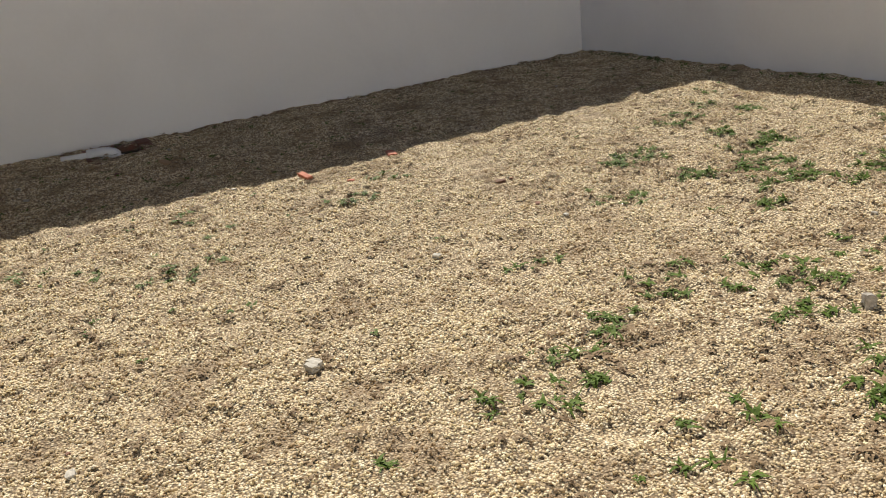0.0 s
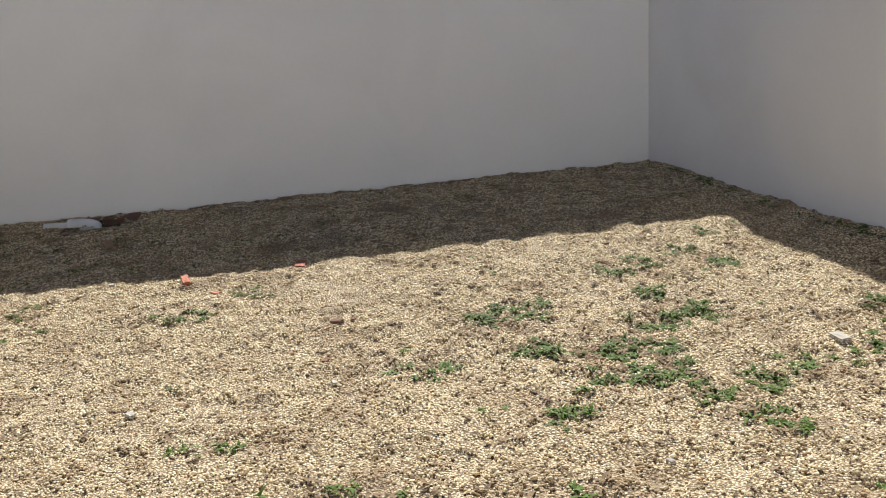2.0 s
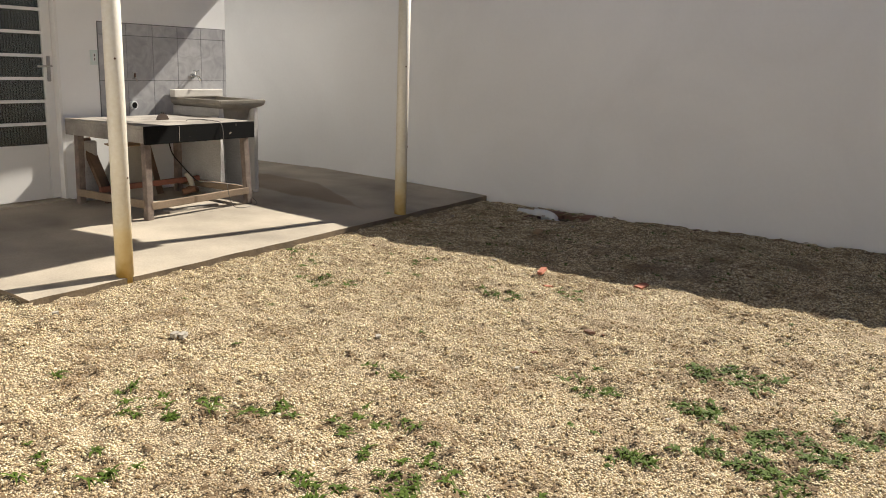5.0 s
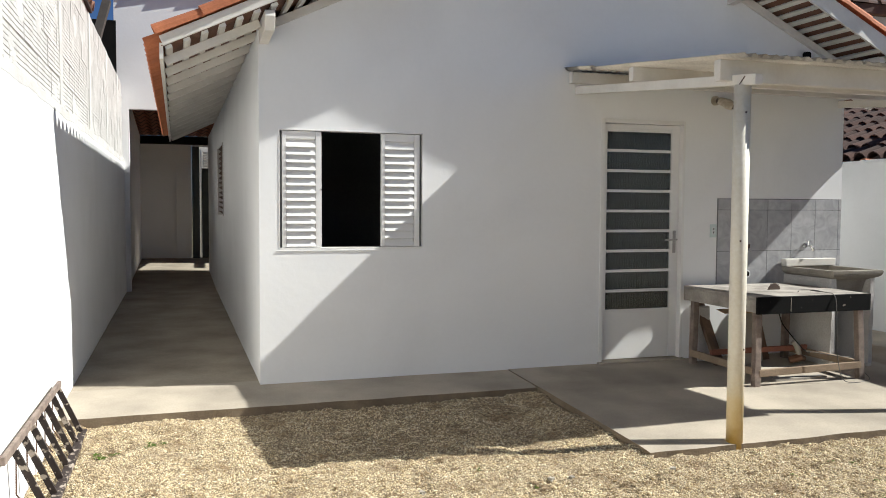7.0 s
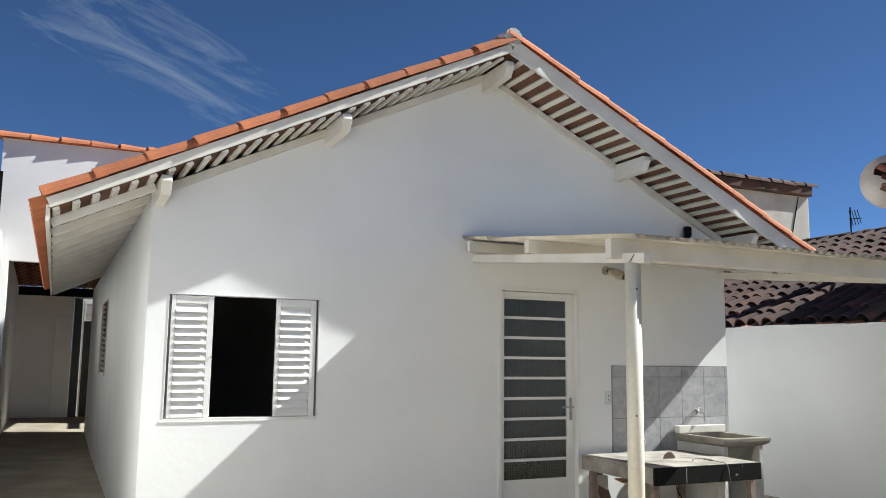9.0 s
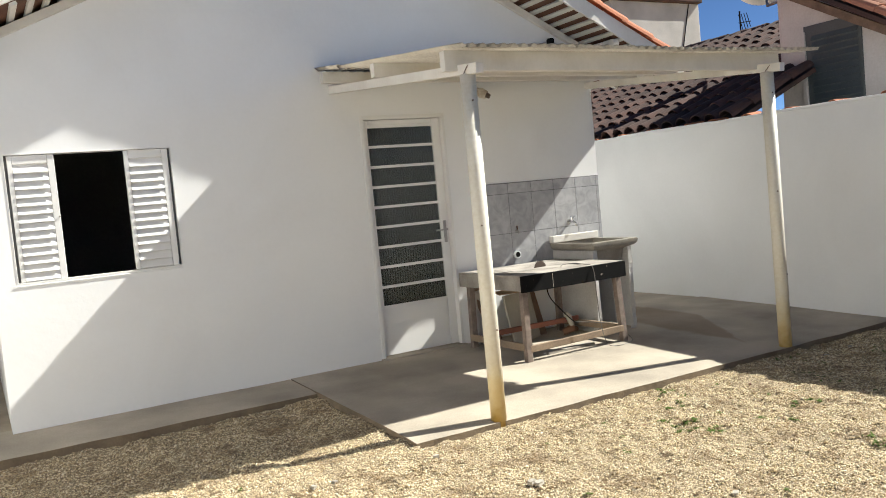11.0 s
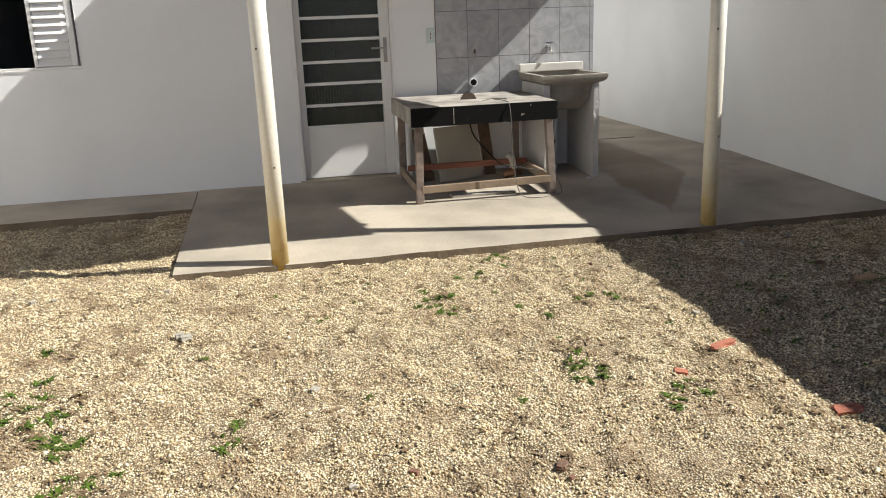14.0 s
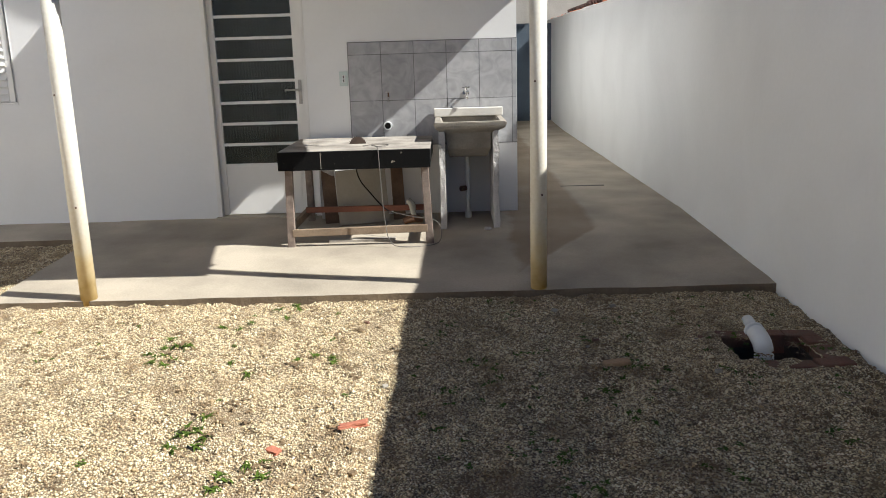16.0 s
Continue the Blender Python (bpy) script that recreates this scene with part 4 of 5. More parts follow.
part("cord", tube(smooth_line([(5.33, 1.22, TZ + 0.006), (5.42, 1.30, TZ + 0.008), (5.52, 1.25, TZ + 0.008), (5.46, 1.12, TZ + 0.01), (5.39, 1.16, TZ + 0.02), (5.45, 1.05, TZ + 0.012), (5.465, 0.965, TZ - 0.02),
                                (5.475, 0.955, 0.55), (5.49, 0.95, 0.30), (5.53, 0.93, 0.12), (5.65, 0.92, 0.085), (5.85, 0.98, 0.086), (5.90, 1.10, 0.13), (5.86, 1.18, 0.22), (5.70, 1.2, 0.25), (5.5, 1.3, 0.28)], 8), 0.0032, 7), CORD, cable, "", True)
part("lead", tube(smooth_line([(5.24, 1.35, TZ - 0.03), (5.27, 1.35, 0.55), (5.36, 1.33, 0.42), (5.47, 1.31, 0.30), (5.55, 1.32, 0.26)], 8), 0.005, 7), BLACK, cable, "black lead under the table", True)

board = empty("leaning_board", "pale dusty square board leaning back under the table", "board")
part("panel", beam((5.265, 1.72, slab_height(1.72) + 0.004), (5.235, 1.80, 0.545), 0.42, 0.018, 0.002), PALE_BOARD, board)
part("edge_strip", beam((5.24, 1.79, 0.552), (5.24, 1.91, 0.572), 0.38, 0.008, 0.001), CARDBOARD, board, "torn brown cardboard strip along the top edge")
for m, lab in ((((4.99, 1.77, 0.10), (4.93, 2.0, 0.62), 0.11, 0.03), "dark plank leaning under the table"), (((5.545, 1.86, 0.10), (5.515, 2.03, 0.66), 0.10, 0.02), "dark plank leaning against the wall")):
    tagged(part("plank", beam(*m), DARK_WOOD), lab, "plank", "planks under the table")
bottle = empty("tool", "orange and pale hand tool lying under the table", "tool")
part("body", tube([(5.60, 1.62, 0.14), (5.68, 1.58, 0.17), (5.74, 1.60, 0.15)], [0.03, 0.035, 0.025], 10), ORANGE, bottle)
part("grip", tube([(5.68, 1.58, 0.18), (5.66, 1.60, 0.28), (5.63, 1.61, 0.31)], [0.02, 0.03, 0.025], 10), PALE_BOARD, bottle)
tagged(part("offcut", box(5.05, 5.55, 1.12, 1.20, slab_height(1.1), slab_height(1.1) + 0.02, 0.002), TABLE_WOOD), "pale wood offcut lying under the table", "offcut")
bm = bmesh.new()
bmesh.ops.create_icosphere(bm, subdivisions=2, radius=0.03, matrix=pose(6.26, 1.40, 0.105) @ Matrix.Diagonal((1, 0.7, 0.5, 1)))
for v in bm.verts:
    v.co += 0.006 * noise.noise_vector(v.co * 40)
tagged(part("mortar_lump", bm, ROUGH), "small white mortar lump on the slab", "rubble")

# ---- slatted rack against the left wall ----
rack = empty("slatted_rack", "old wooden slat rack with flaking paint leaning on the wall", "rack")
CHIPPED = surface("chipped_dark_paint", (0.030, 0.020, 0.017), (0.42, 0.36, 0.30), 0.7, 20.0, 90, 1.0, 0.3)
CHIPPED.node_tree.nodes["Map Range"].inputs["From Min"].default_value = 0.56
CHIPPED.node_tree.nodes["Map Range"].inputs["From Max"].default_value = 0.61
part("rail", beam((-0.245, -0.35, 0.365), (-0.225, 1.33, 0.355), 0.022, 0.04), GREYED, rack, "grey-brown top rail")
part("rail", beam((-0.10, -0.35, 0.022), (-0.10, 1.40, 0.022), 0.045, 0.03), CHIPPED, rack)
for k in range(7):
    y = 1.29 - 0.235 * k
    bm = bmesh.new()
    slat_m = axes((-0.235, y, 0.345), (0.125, 0.06, -0.315), (1, 0, 0.35))
    add_box(bm, -0.008, 0.008, 0.0, 0.338, -0.016, 0.016, 0.002, slat_m)
    part("slat", bm, CHIPPED, rack)
for k in range(5):
    y = 1.20 - 0.3 * k
    part("wire", tube([(-0.25, y, 0.34), (-0.255, y + 0.01, 0.10), (-0.22, y + 0.04, 0.03)], 0.004, 6), RUST, rack)

# ---- upper left wall: pilasters and coping ----
for y in (-3.9, -1.95, 0.03, 2.2, 4.3, 6.3, 8.2):
    part("pilaster", box(LXU - 0.031, LXU - 0.004, y - 0.07, y + 0.07, 2.165, 3.29, 0.006), ROUGH, upper)
bm = bmesh.new()
for k in range(95):
    y = BY + 0.05 + k * 0.16
    if y > 9.3:
        break
    zc = 2.155 + 0.02 * noise.noise(Vector((0, y * 2, 0)))
    add_box(bm, LXU - 0.03, LXU + 0.004, y, y + 0.17, zc - 0.05, zc + 0.02 + 0.02 * noise.noise(Vector((0, y * 5, 3))), 0.006)
part("plaster_edge", bm, ROUGH, upper, "ragged upper edge of the plaster")


def hollow_brick():
    bm = box(0.0, 0.014, 0.004, 0.286, 0.004, 0.186, 0.003)
    for k in range(6):
        add_box(bm, 0.0142, 0.0205, 0.006, 0.284, 0.008 + 0.030 * k, 0.0315 + 0.030 * k)
    me = bpy.data.meshes.new("brick")
    bm.to_mesh(me)
    bm.free()
    me.materials.append(ROUGH)
    return me


hollow = hollow_brick()
for c in range(6):
    for k in range(42):
        y = -2.6 + 0.29 * k + (0.145 if c % 2 else 0)
        if y < 9.05:
            put("brick", hollow, upper, Matrix.Translation((LXU - 0.034 + random.uniform(-0.002, 0.002), y, 2.18 + 0.187 * c)) @ pose(0, 0, 0, random.uniform(-0.6, 0.6), 0, random.uniform(-0.8, 0.8)))
bm = bmesh.new()
for k in range(150):
    y, z, w = random.uniform(-2.5, 8.8), random.uniform(2.2, 3.25), random.uniform(0.03, 0.14)
    made = bmesh.ops.create_icosphere(bm, subdivisions=2, radius=1.0)["verts"]
    for v in made:
        c = v.co * (1 + 0.5 * noise.noise(v.co * 2.0 + Vector((y * 9, z * 9, 0))))
        v.co = Vector((LXU - 0.017 + 0.008 * c.x, y + w * c.y, z + w * random.uniform(0.55, 0.6) * c.z))
part("mortar_smear", bm, ROUGH, upper, "whitewashed mortar smeared over the bricks")["kind"] = "stuff"
coping = barrel_mesh("coping_tile", 0.34, 0.08, 0.065, surface("weathered_orange_clay", (0.24, 0.12, 0.08), (0.10, 0.06, 0.045), 0.95, 6.0, 60, 0.9, 0.4, spread=0.3))
row = empty("wall_coping", "row of clay tile ends along the top of the neighbour's wall", "roof tiles", kind="structure")
for k in range(36):
    y = 4.25 - 0.235 * k
    put("coping_tile", coping, row, jitter(axes((LXU + 0.035, y, 3.315), (-1, 0, 0.25))))
part("bedding", box(LXU - 0.2, LXU + 0.02, -4.2, 4.36, 3.3, 3.335, 0.01), OLD_CLAY, row)
tagged(part("plank", beam((LXU - 0.16, 6.0, 3.1), (LXU - 0.02, 6.7, 3.95), 0.10, 0.05), surface("blackened_wood", (0.05, 0.04, 0.033), (0.025, 0.02, 0.018), 0.9, 9.0, 60, 0.7, 0.3)), "dark weathered plank sticking up behind the wall", "plank")
# black sheet stands in for the dark void between wall and annex
tagged(part("dark_void_sheet", box(LXU - 0.9, LXU - 0.04, 8.6, 8.64, 3.305, 4.12, 0.004), BLACK), "black sheet added to fill the dark void behind the side wall", "sheet")

# ---- annex over the passage, and the passage's far end ----
GARAGE_CLAY = surface("dark_red_clay", (0.33, 0.13, 0.075), (0.16, 0.07, 0.045), 0.9, 6.0, 60, 0.8, 0.3)
annex = tagged(part("wall_annex", wall_with_holes([LXU - 0.12, LXU + 0.08, HX0 + 0.02, 6.5], [0.05, 2.95, 4.78], [(1, 0), (2, 0)], 9.4, 9.55), PLASTER), "white plastered upper wall of the annex", "wall", kind="structure")
annex_cope = barrel_mesh("annex_tile", 0.47, 0.105, 0.075, CLAY)
for k in range(16):
    put("coping_tile", annex_cope, annex, jitter(axes((LXU - 0.18 + 0.42 * k, 9.42, 4.785), (1, 0, 0.03))))
part("tile_bed", box(LXU - 0.16, 6.5, 9.34, 9.6, 4.781, 4.81, 0.004), CLAY, annex)
me = tiled_sheet((LXU, 9.6, 3.36), (1, 0, 0), (0, 1, -0.07), 17, 14, 0.2, 0.40, GARAGE_CLAY)
garage = empty("roof_garage", "dark clay tiles of the covered passage end seen from below", "roof", kind="structure")
sheet = new("tile_field", me)
sheet.parent, sheet["kind"] = garage, "stuff"
# backing added above the tiles to stop sky showing between the courses
part("deck", beam((1.35, 9.6, 3.44), (1.35, 15.4, 3.035), 3.45, 0.03, 0.0), OLD_CLAY, garage)
tagged(part("wall_left_garage", box(LXU - 0.2, LXU, 9.56, 15.5, 2.165, 3.5), PLASTER), "white plastered wall under the passage roof", "wall", kind="structure")
part("rafter_beam", box(LXU + 0.06, 3.0, 13.9, 14.05, 2.735, 2.90, 0.006), BLACK, garage)
tagged(part("wall_passage_end", wall_with_holes([LXU - 0.015, 0.82, 3.4], [-0.1, 2.84, 3.0], [(1, 0)], 15.3, 15.45), PLASTER), "plain white wall closing the passage", "wall", kind="structure")
tagged(part("pillar", box(0.483, 0.818, 15.24, 15.298, 0.05, 2.36, 0.005), PLASTER), "shallow white pillar beside the gate", "pillar", kind="structure")
gate = empty("gate", "dark grey metal gate with pale louvres at the passage end", "gate", kind="structure")
part("gate_frame", box(0.825, 0.99, 15.26, 15.40, 0.06, 2.78, 0.004), GREY_METAL, gate)
part("gate_frame", box(0.825, 3.2, 15.27, 15.39, 2.785, 2.835, 0.004), WHITE_METAL, gate)
part("gate_edge", box(1.015, 1.035, 15.33, 15.40, 0.06, 2.72, 0.003), WHITE_METAL, gate, "thin pale leaf edge")
part("gate_leaf", box(1.04, 2.4, 15.34, 15.38, 0.12, 2.30, 0.004), GREY_METAL, gate)
for k in range(6):
    part("louvre", box(1.07, 1.9, 15.33, 15.36, 2.33 + 0.06 * k, 2.365 + 0.06 * k, 0.003), WHITE_METAL, gate)
# unseen wall added to let sun onto the passage floor only
tagged(part("wall_sun_mask", wall_with_holes([12.4, 13.45, 15.3], [-0.1, 2.05, 3.4], [(0, 1)], 3.25, 3.4, "x"), OLD_PLASTER), "unseen wall added to shape the sun patch in the passage", "wall", kind="structure")
# unseen rail added to cast the dark bar across the sun patch
part("shadow_rail", box(3.26, 3.38, 12.402, 13.448, 2.33, 2.43, 0.004), DARK_WOOD, garage)
# added wall that blocks the open sky behind the gate
tagged(part("wall_street", box(1.0, 4.2, 17.0, 17.15, -0.1, 3.4), OLD_PLASTER), "plain wall added beyond the gate to hide the sky", "wall", kind="structure")

slit = empty("window_2", "narrow brown slatted window in the side wall", "window", kind="structure")
part("window_frame", box(HX0 - 0.012, HX0 + 0.05, SLIT[0], SLIT[0] + 0.05, SLIT[2], SLIT[3], 0.003), OLD_PLASTER, slit)
part("window_frame", box(HX0 - 0.012, HX0 + 0.05, SLIT[1] - 0.05, SLIT[1], SLIT[2], SLIT[3], 0.003), OLD_PLASTER, slit)
for k in range(14):
    z = SLIT[2] + 0.035 + k * (SLIT[3] - SLIT[2] - 0.06) / 13
    bm = bmesh.new()
    add_box(bm, -0.03, 0.03, SLIT[0] + 0.051, SLIT[1] - 0.051, -0.004, 0.004, 0.001, pose(HX0 + 0.03, 0, z, 0, 35, 0))
    part("louvre", bm, DARK_WOOD, slit)

# ---- alley beside the house ----
tagged(part("wall_alley_end", box(HX1 + 0.002, WX - 0.002, 11.0, 11.12, -0.05, 1.95), BLUE_PAINT), "blue-grey painted wall closing the alley", "wall", kind="structure")
# roof out of view, added to put the far end of the alley in shade
tagged(part("shade_roof_alley", box(HX1 + 0.002, WX + 0.3, 8.4, 12.0, 2.62, 2.67), FIBRE), "unseen grey sheet roof added to shade the alley end", "roof", kind="structure")
tagged(part("wall_behind", box(6.9, 10.2, 12.6, 12.75, 0.0, 3.4), OLD_PLASTER), "weathered grey wall beyond the alley", "wall", kind="structure")
tagged(part("old_tub", tube([(7.0, 10.6, 0.105), (7.0, 10.6, 0.40)], [0.16, 0.2], 18), BLACK), "dark bucket at the end of the alley", "bucket")
tagged(part("cloth", beam((6.75, 11.02, 1.97), (7.05, 11.02, 1.99), 0.16, 0.06, 0.02), RED_BRICK), "pinkish cloth bundle on the alley wall", "cloth")

# ---- right boundary wall coping ----
cap = empty("wall_cap", "white mortar cap with broken red tiles along the wall top", "coping", kind="structure")
bm = bmesh.new()
y = BY
while y < 11.9:
    w = random.uniform(0.25, 0.45)
    z = 2.0 + 0.012 * noise.noise(Vector((0, y, 1)))
    add_box(bm, WX - 0.015, WX + 0.165, y, y + w, 1.99, z + random.uniform(0.016, 0.024), 0.008)
    y += w - 0.004
part("mortar", bm, PLASTER, cap)
shard = barrel_mesh("cap_tile", 0.20, 0.075, 0.06, CLAY, arch=0.55)
for k in range(32):
    y = -3.4 + 0.47 * k + random.uniform(-0.08, 0.08)
    put("cap_tile", shard, cap, jitter(axes((WX + 0.03, y, 2.0), (1, random.uniform(-0.5, 0.2), 0.1)), 5))

# ---- neighbour's low roof ----
nroof = empty("neighbour_roof", "weathered dark red clay tile roof behind the boundary wall", "roof")
NP, NX0, NZ0, NLEN = 0.40, 8.12, 2.04, 4.3
n_up = Vector((1, 0, NP)).normalized()
n_norm = Vector((-NP, 0, 1)).normalized()
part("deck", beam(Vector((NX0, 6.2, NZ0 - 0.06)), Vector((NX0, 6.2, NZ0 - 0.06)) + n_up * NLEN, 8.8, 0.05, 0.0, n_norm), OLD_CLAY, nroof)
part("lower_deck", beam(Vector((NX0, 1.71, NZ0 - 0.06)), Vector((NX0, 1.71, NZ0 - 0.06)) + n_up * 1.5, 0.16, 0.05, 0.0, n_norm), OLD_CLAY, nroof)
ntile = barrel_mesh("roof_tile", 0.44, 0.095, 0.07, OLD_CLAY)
count, spare = 0, []
for col in range(39):
    for c in range(12):
        start = Vector((NX0, 1.735 + 0.215 * col, NZ0)) + n_up * (0.355 * c)
        m = jitter(axes(start + n_norm * 0.0, n_up, n_norm), 2.0, 0.01)
        if start.y < 2.2 and c > 3:
            continue
        if count < 300:
            put("roof_tile", ntile, nroof, m)
        else:
            spare.append(m)
        count += 1
bm = bmesh.new()
for m in spare:
    bm.from_mesh(ntile)
    bmesh.ops.transform(bm, matrix=m, verts=bm.verts[-32:])
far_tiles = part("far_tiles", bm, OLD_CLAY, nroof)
far_tiles["kind"] = "stuff"
top_z = NZ0 + NLEN * n_up.z
ridge = barrel_mesh("ridge_tile", 0.42, 0.12, 0.10, OLD_CLAY)
for k in range(21):
    put("ridge_tile", ridge, nroof, jitter(axes((NX0 + NLEN * n_up.x, 1.9 + 0.39 * k, top_z - 0.03), (0, 1, 0)), 3))

# ---- neighbour's house with shuttered window ----
nh = empty("neighbour_house", "weathered white house wall with tiled roof over the boundary wall", "house")
FX, RY, RZ, RS = 9.6, 2.34, 3.90, 0.60
prof = [(2.14, 0.0), (2.14, RZ - 0.12 - 0.14), (-3.4, RZ - 0.12 - RS * (RY + 3.4)), (-3.4, 0.0)]
part("wall", prism(prof, "x", FX, FX + 3.6), OLD_PLASTER, nh)
shade = part("window", box(FX - 0.025, FX + 0.005, 1.10, 1.80, 2.10, 3.05, 0.004), GREY_METAL, nh, "dark green-grey slatted metal window")
for k in range(11):
    bm = bmesh.new()
    add_box(bm, -0.004, 0.004, 1.13, 1.70, -0.035, 0.035, 0.001, pose(FX - 0.035, 0, 2.15 + 0.075 * k, 0, 25, 0))
    part("slat", bm, GREY_METAL, shade)
part("window_post", box(FX - 0.05, FX - 0.001, 1.78, 1.83, 2.05, 2.99, 0.004), OLD_PLASTER, nh)
h_down = Vector((0, -1, -RS)).normalized()
h_norm = Vector((0, -RS, 1)).normalized()
part("deck", beam(Vector((FX + 1.7, RY, RZ - 0.06)), Vector((FX + 1.7, RY, RZ - 0.06)) + h_down * 3.4, 3.9, 0.05, 0.0, h_norm), OLD_CLAY, nh)
part("eave_beam", beam((FX - 0.13, RY + 0.08, RZ - 0.16), Vector((FX - 0.13, RY, RZ - 0.13)) + h_down * 3.2, 0.06, 0.09), DARK_WOOD, nh)
# lighter copy of the old clay, sunlight on this slope put into its colour
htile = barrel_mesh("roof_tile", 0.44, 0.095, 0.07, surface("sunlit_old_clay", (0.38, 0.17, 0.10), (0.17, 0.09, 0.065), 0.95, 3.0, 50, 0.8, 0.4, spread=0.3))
for col in range(18):
    for c in range(9):
        start = Vector((FX - 0.18 + 0.21 * col, RY, RZ)) + h_down * (0.36 * (c + 1))
        put("roof_tile", htile, nh, jitter(axes(start, -h_down, h_norm), 2.5, 0.01))
for k in range(10):
    put("ridge_tile", ridge, nh, jitter(axes((FX - 0.22 + 0.38 * k, RY, RZ - 0.01), (1, 0, 0)), 3))

dish = empty("satellite_dish", "pale grey satellite dish with a dark logo on the roof", "satellite dish")
bm = bmesh.new()
rings = []
for r in range(7):
    rad = 0.40 * r / 6
    rings.append([bm.verts.new((rad * math.cos(2 * math.pi * k / 32), rad * math.sin(2 * math.pi * k / 32), -0.10 * (rad / 0.40) ** 2)) for k in range(32)] if r else [bm.verts.new((0, 0, 0))])
for k in range(32):
    bm.faces.new((rings[0][0], rings[1][k], rings[1][(k + 1) % 32]))
for a, b in zip(rings[1:], rings[2:]):
    for k in range(32):
        bm.faces.new((a[k], b[k], b[(k + 1) % 32], a[(k + 1) % 32]))
bmesh.ops.solidify(bm, geom=bm.faces[:], thickness=0.008)
DM = look((10.5, 3.03, 4.06), (5.5, -0.7, 5.2)) @ Matrix.Rotation(math.pi, 4, "Y") @ Matrix.Rotation(math.pi, 4, "Y")
bmesh.ops.transform(bm, matrix=DM @ pose(0, 0, 0, 180, 0, 0), verts=bm.verts[:])
part("reflector", bm, OLD_PLASTER, dish)
for name, x0, x1, y0, y1 in (("logo_bar", -0.10, 0.10, 0.02, 0.10), ("logo_line", -0.08, 0.06, -0.05, -0.02)):
    bm = box(x0, x1, y0, y1, -0.012, -0.006)
    bmesh.ops.transform(bm, matrix=DM, verts=bm.verts[:])
    part(name, bm, BLACK, dish)
part("mast", tube([(10.53, 3.06, 4.06), (10.4, 2.9, 3.6), (10.3, 2.4, 3.6)], 0.02, 10), STEEL, dish)

block = empty("far_building", "weathered white tank house with a tiled coping far behind", "building")
BXA, BXB, BYA = 14.15, 17.0, 10.0
part("wall", box(BXA, BXB, BYA, BYA + 3, 0.0, 5.62, 0.02), OLD_PLASTER, block)
part("coping", box(BXA - 0.35, BXB + 0.02, BYA - 0.12, BYA + 3.1, 5.62, 5.84, 0.03), OLD_CLAY, block, "dark weathered tile coping")
for k in range(9):
    put("coping_tile", ridge, block, jitter(axes((BXA - 0.4 + 0.38 * k, BYA - 0.05, 5.84), (1, 0, 0)), 3))
part("wall_cable", tube([(BXB - 0.35, BYA - 0.01, 5.6), (BXB - 0.8, BYA - 0.01, 3.9)], 0.012, 6), BLACK, block)

antenna = empty("antenna", "dark television antenna on a mast far off", "antenna")
ax, ay = 18.46, 10.0
part("mast", tube([(ax, ay, 0.0), (ax, ay, 5.5)], 0.02, 8), BLACK, antenna)
for k in range(4):
    part("element", tube([(ax + 0.02 + 0.10 * k, ay - 0.05, 5.02 + 0.03 * k), (ax + 0.02 + 0.10 * k, ay + 0.05, 5.42 + 0.02 * k)], 0.010, 6), BLACK, antenna)
part("boom", tube([(ax - 0.05, ay, 5.2), (ax + 0.4, ay, 5.26)], 0.012, 6), BLACK, antenna)

# ---- drain pit ----
pit = empty("drain_pit", "brick-lined drain pit sunk in the gravel by the wall", "drain", kind="structure")
px0, px1, py0, py1 = PIT
part("soil_floor", box(px0 - 0.05, px1 + 0.05, py0 - 0.05, py1 + 0.05, -0.36, -0.32), SOIL, pit)
for b in ((px0 - 0.06, px0, py0 - 0.06, py1 + 0.06), (px1, px1 + 0.06, py0 - 0.06, py1 + 0.06), (px0, px1, py0 - 0.06, py0), (px0, px1, py1, py1 + 0.06)):
    part("lining", box(b[0], b[1], b[2], b[3], -0.32, -0.055), SOIL, pit)


def rim_brick(x, y, turn, length):
    bm = box(-length / 2, length / 2, -0.05, 0.05, -0.05, 0.05, 0.008)
    bmesh.ops.transform(bm, matrix=pose(x, y, -0.052 + random.uniform(-0.008, 0.006), random.uniform(-3, 3), random.uniform(-3, 3), turn), verts=bm.verts[:])
    part("brick", bm, DIRTY_BRICK, pit)


for k in range(3):
    rim_brick(px0 + 0.08 + 0.17 * k, py0 - 0.045, random.uniform(-4, 4), 0.165)
    rim_brick(px0 + 0.08 + 0.17 * k, py1 + 0.05, random.uniform(-4, 4), 0.165)
for k in range(2):
    rim_brick(px0 - 0.05, py0 + 0.10 + 0.2 * k, 90 + random.uniform(-5, 5), 0.18)
    rim_brick(px1 + 0.055, py0 + 0.10 + 0.2 * k, 90 + random.uniform(-5, 5), 0.18)
pipe = empty("drain_pipe", "white plastic elbow pipe ending in the drain pit", "pipe")
part("pipe", tube([(7.56, -0.68, 0.0), (7.525, -0.90, 0.0)], 0.032, 20), PVC, pipe, "", True)
part("elbow", tube(smooth_line([(7.53, -0.87, 0.0), (7.518, -0.98, 0.003), (7.508, -1.06, -0.03), (7.50, -1.095, -0.14)], 6), 0.047, 20), PVC, pipe, "", True)
part("collar", tube([(7.531, -0.86, 0.0), (7.525, -0.90, 0.0)], 0.052, 20), PVC, pipe, "", True)


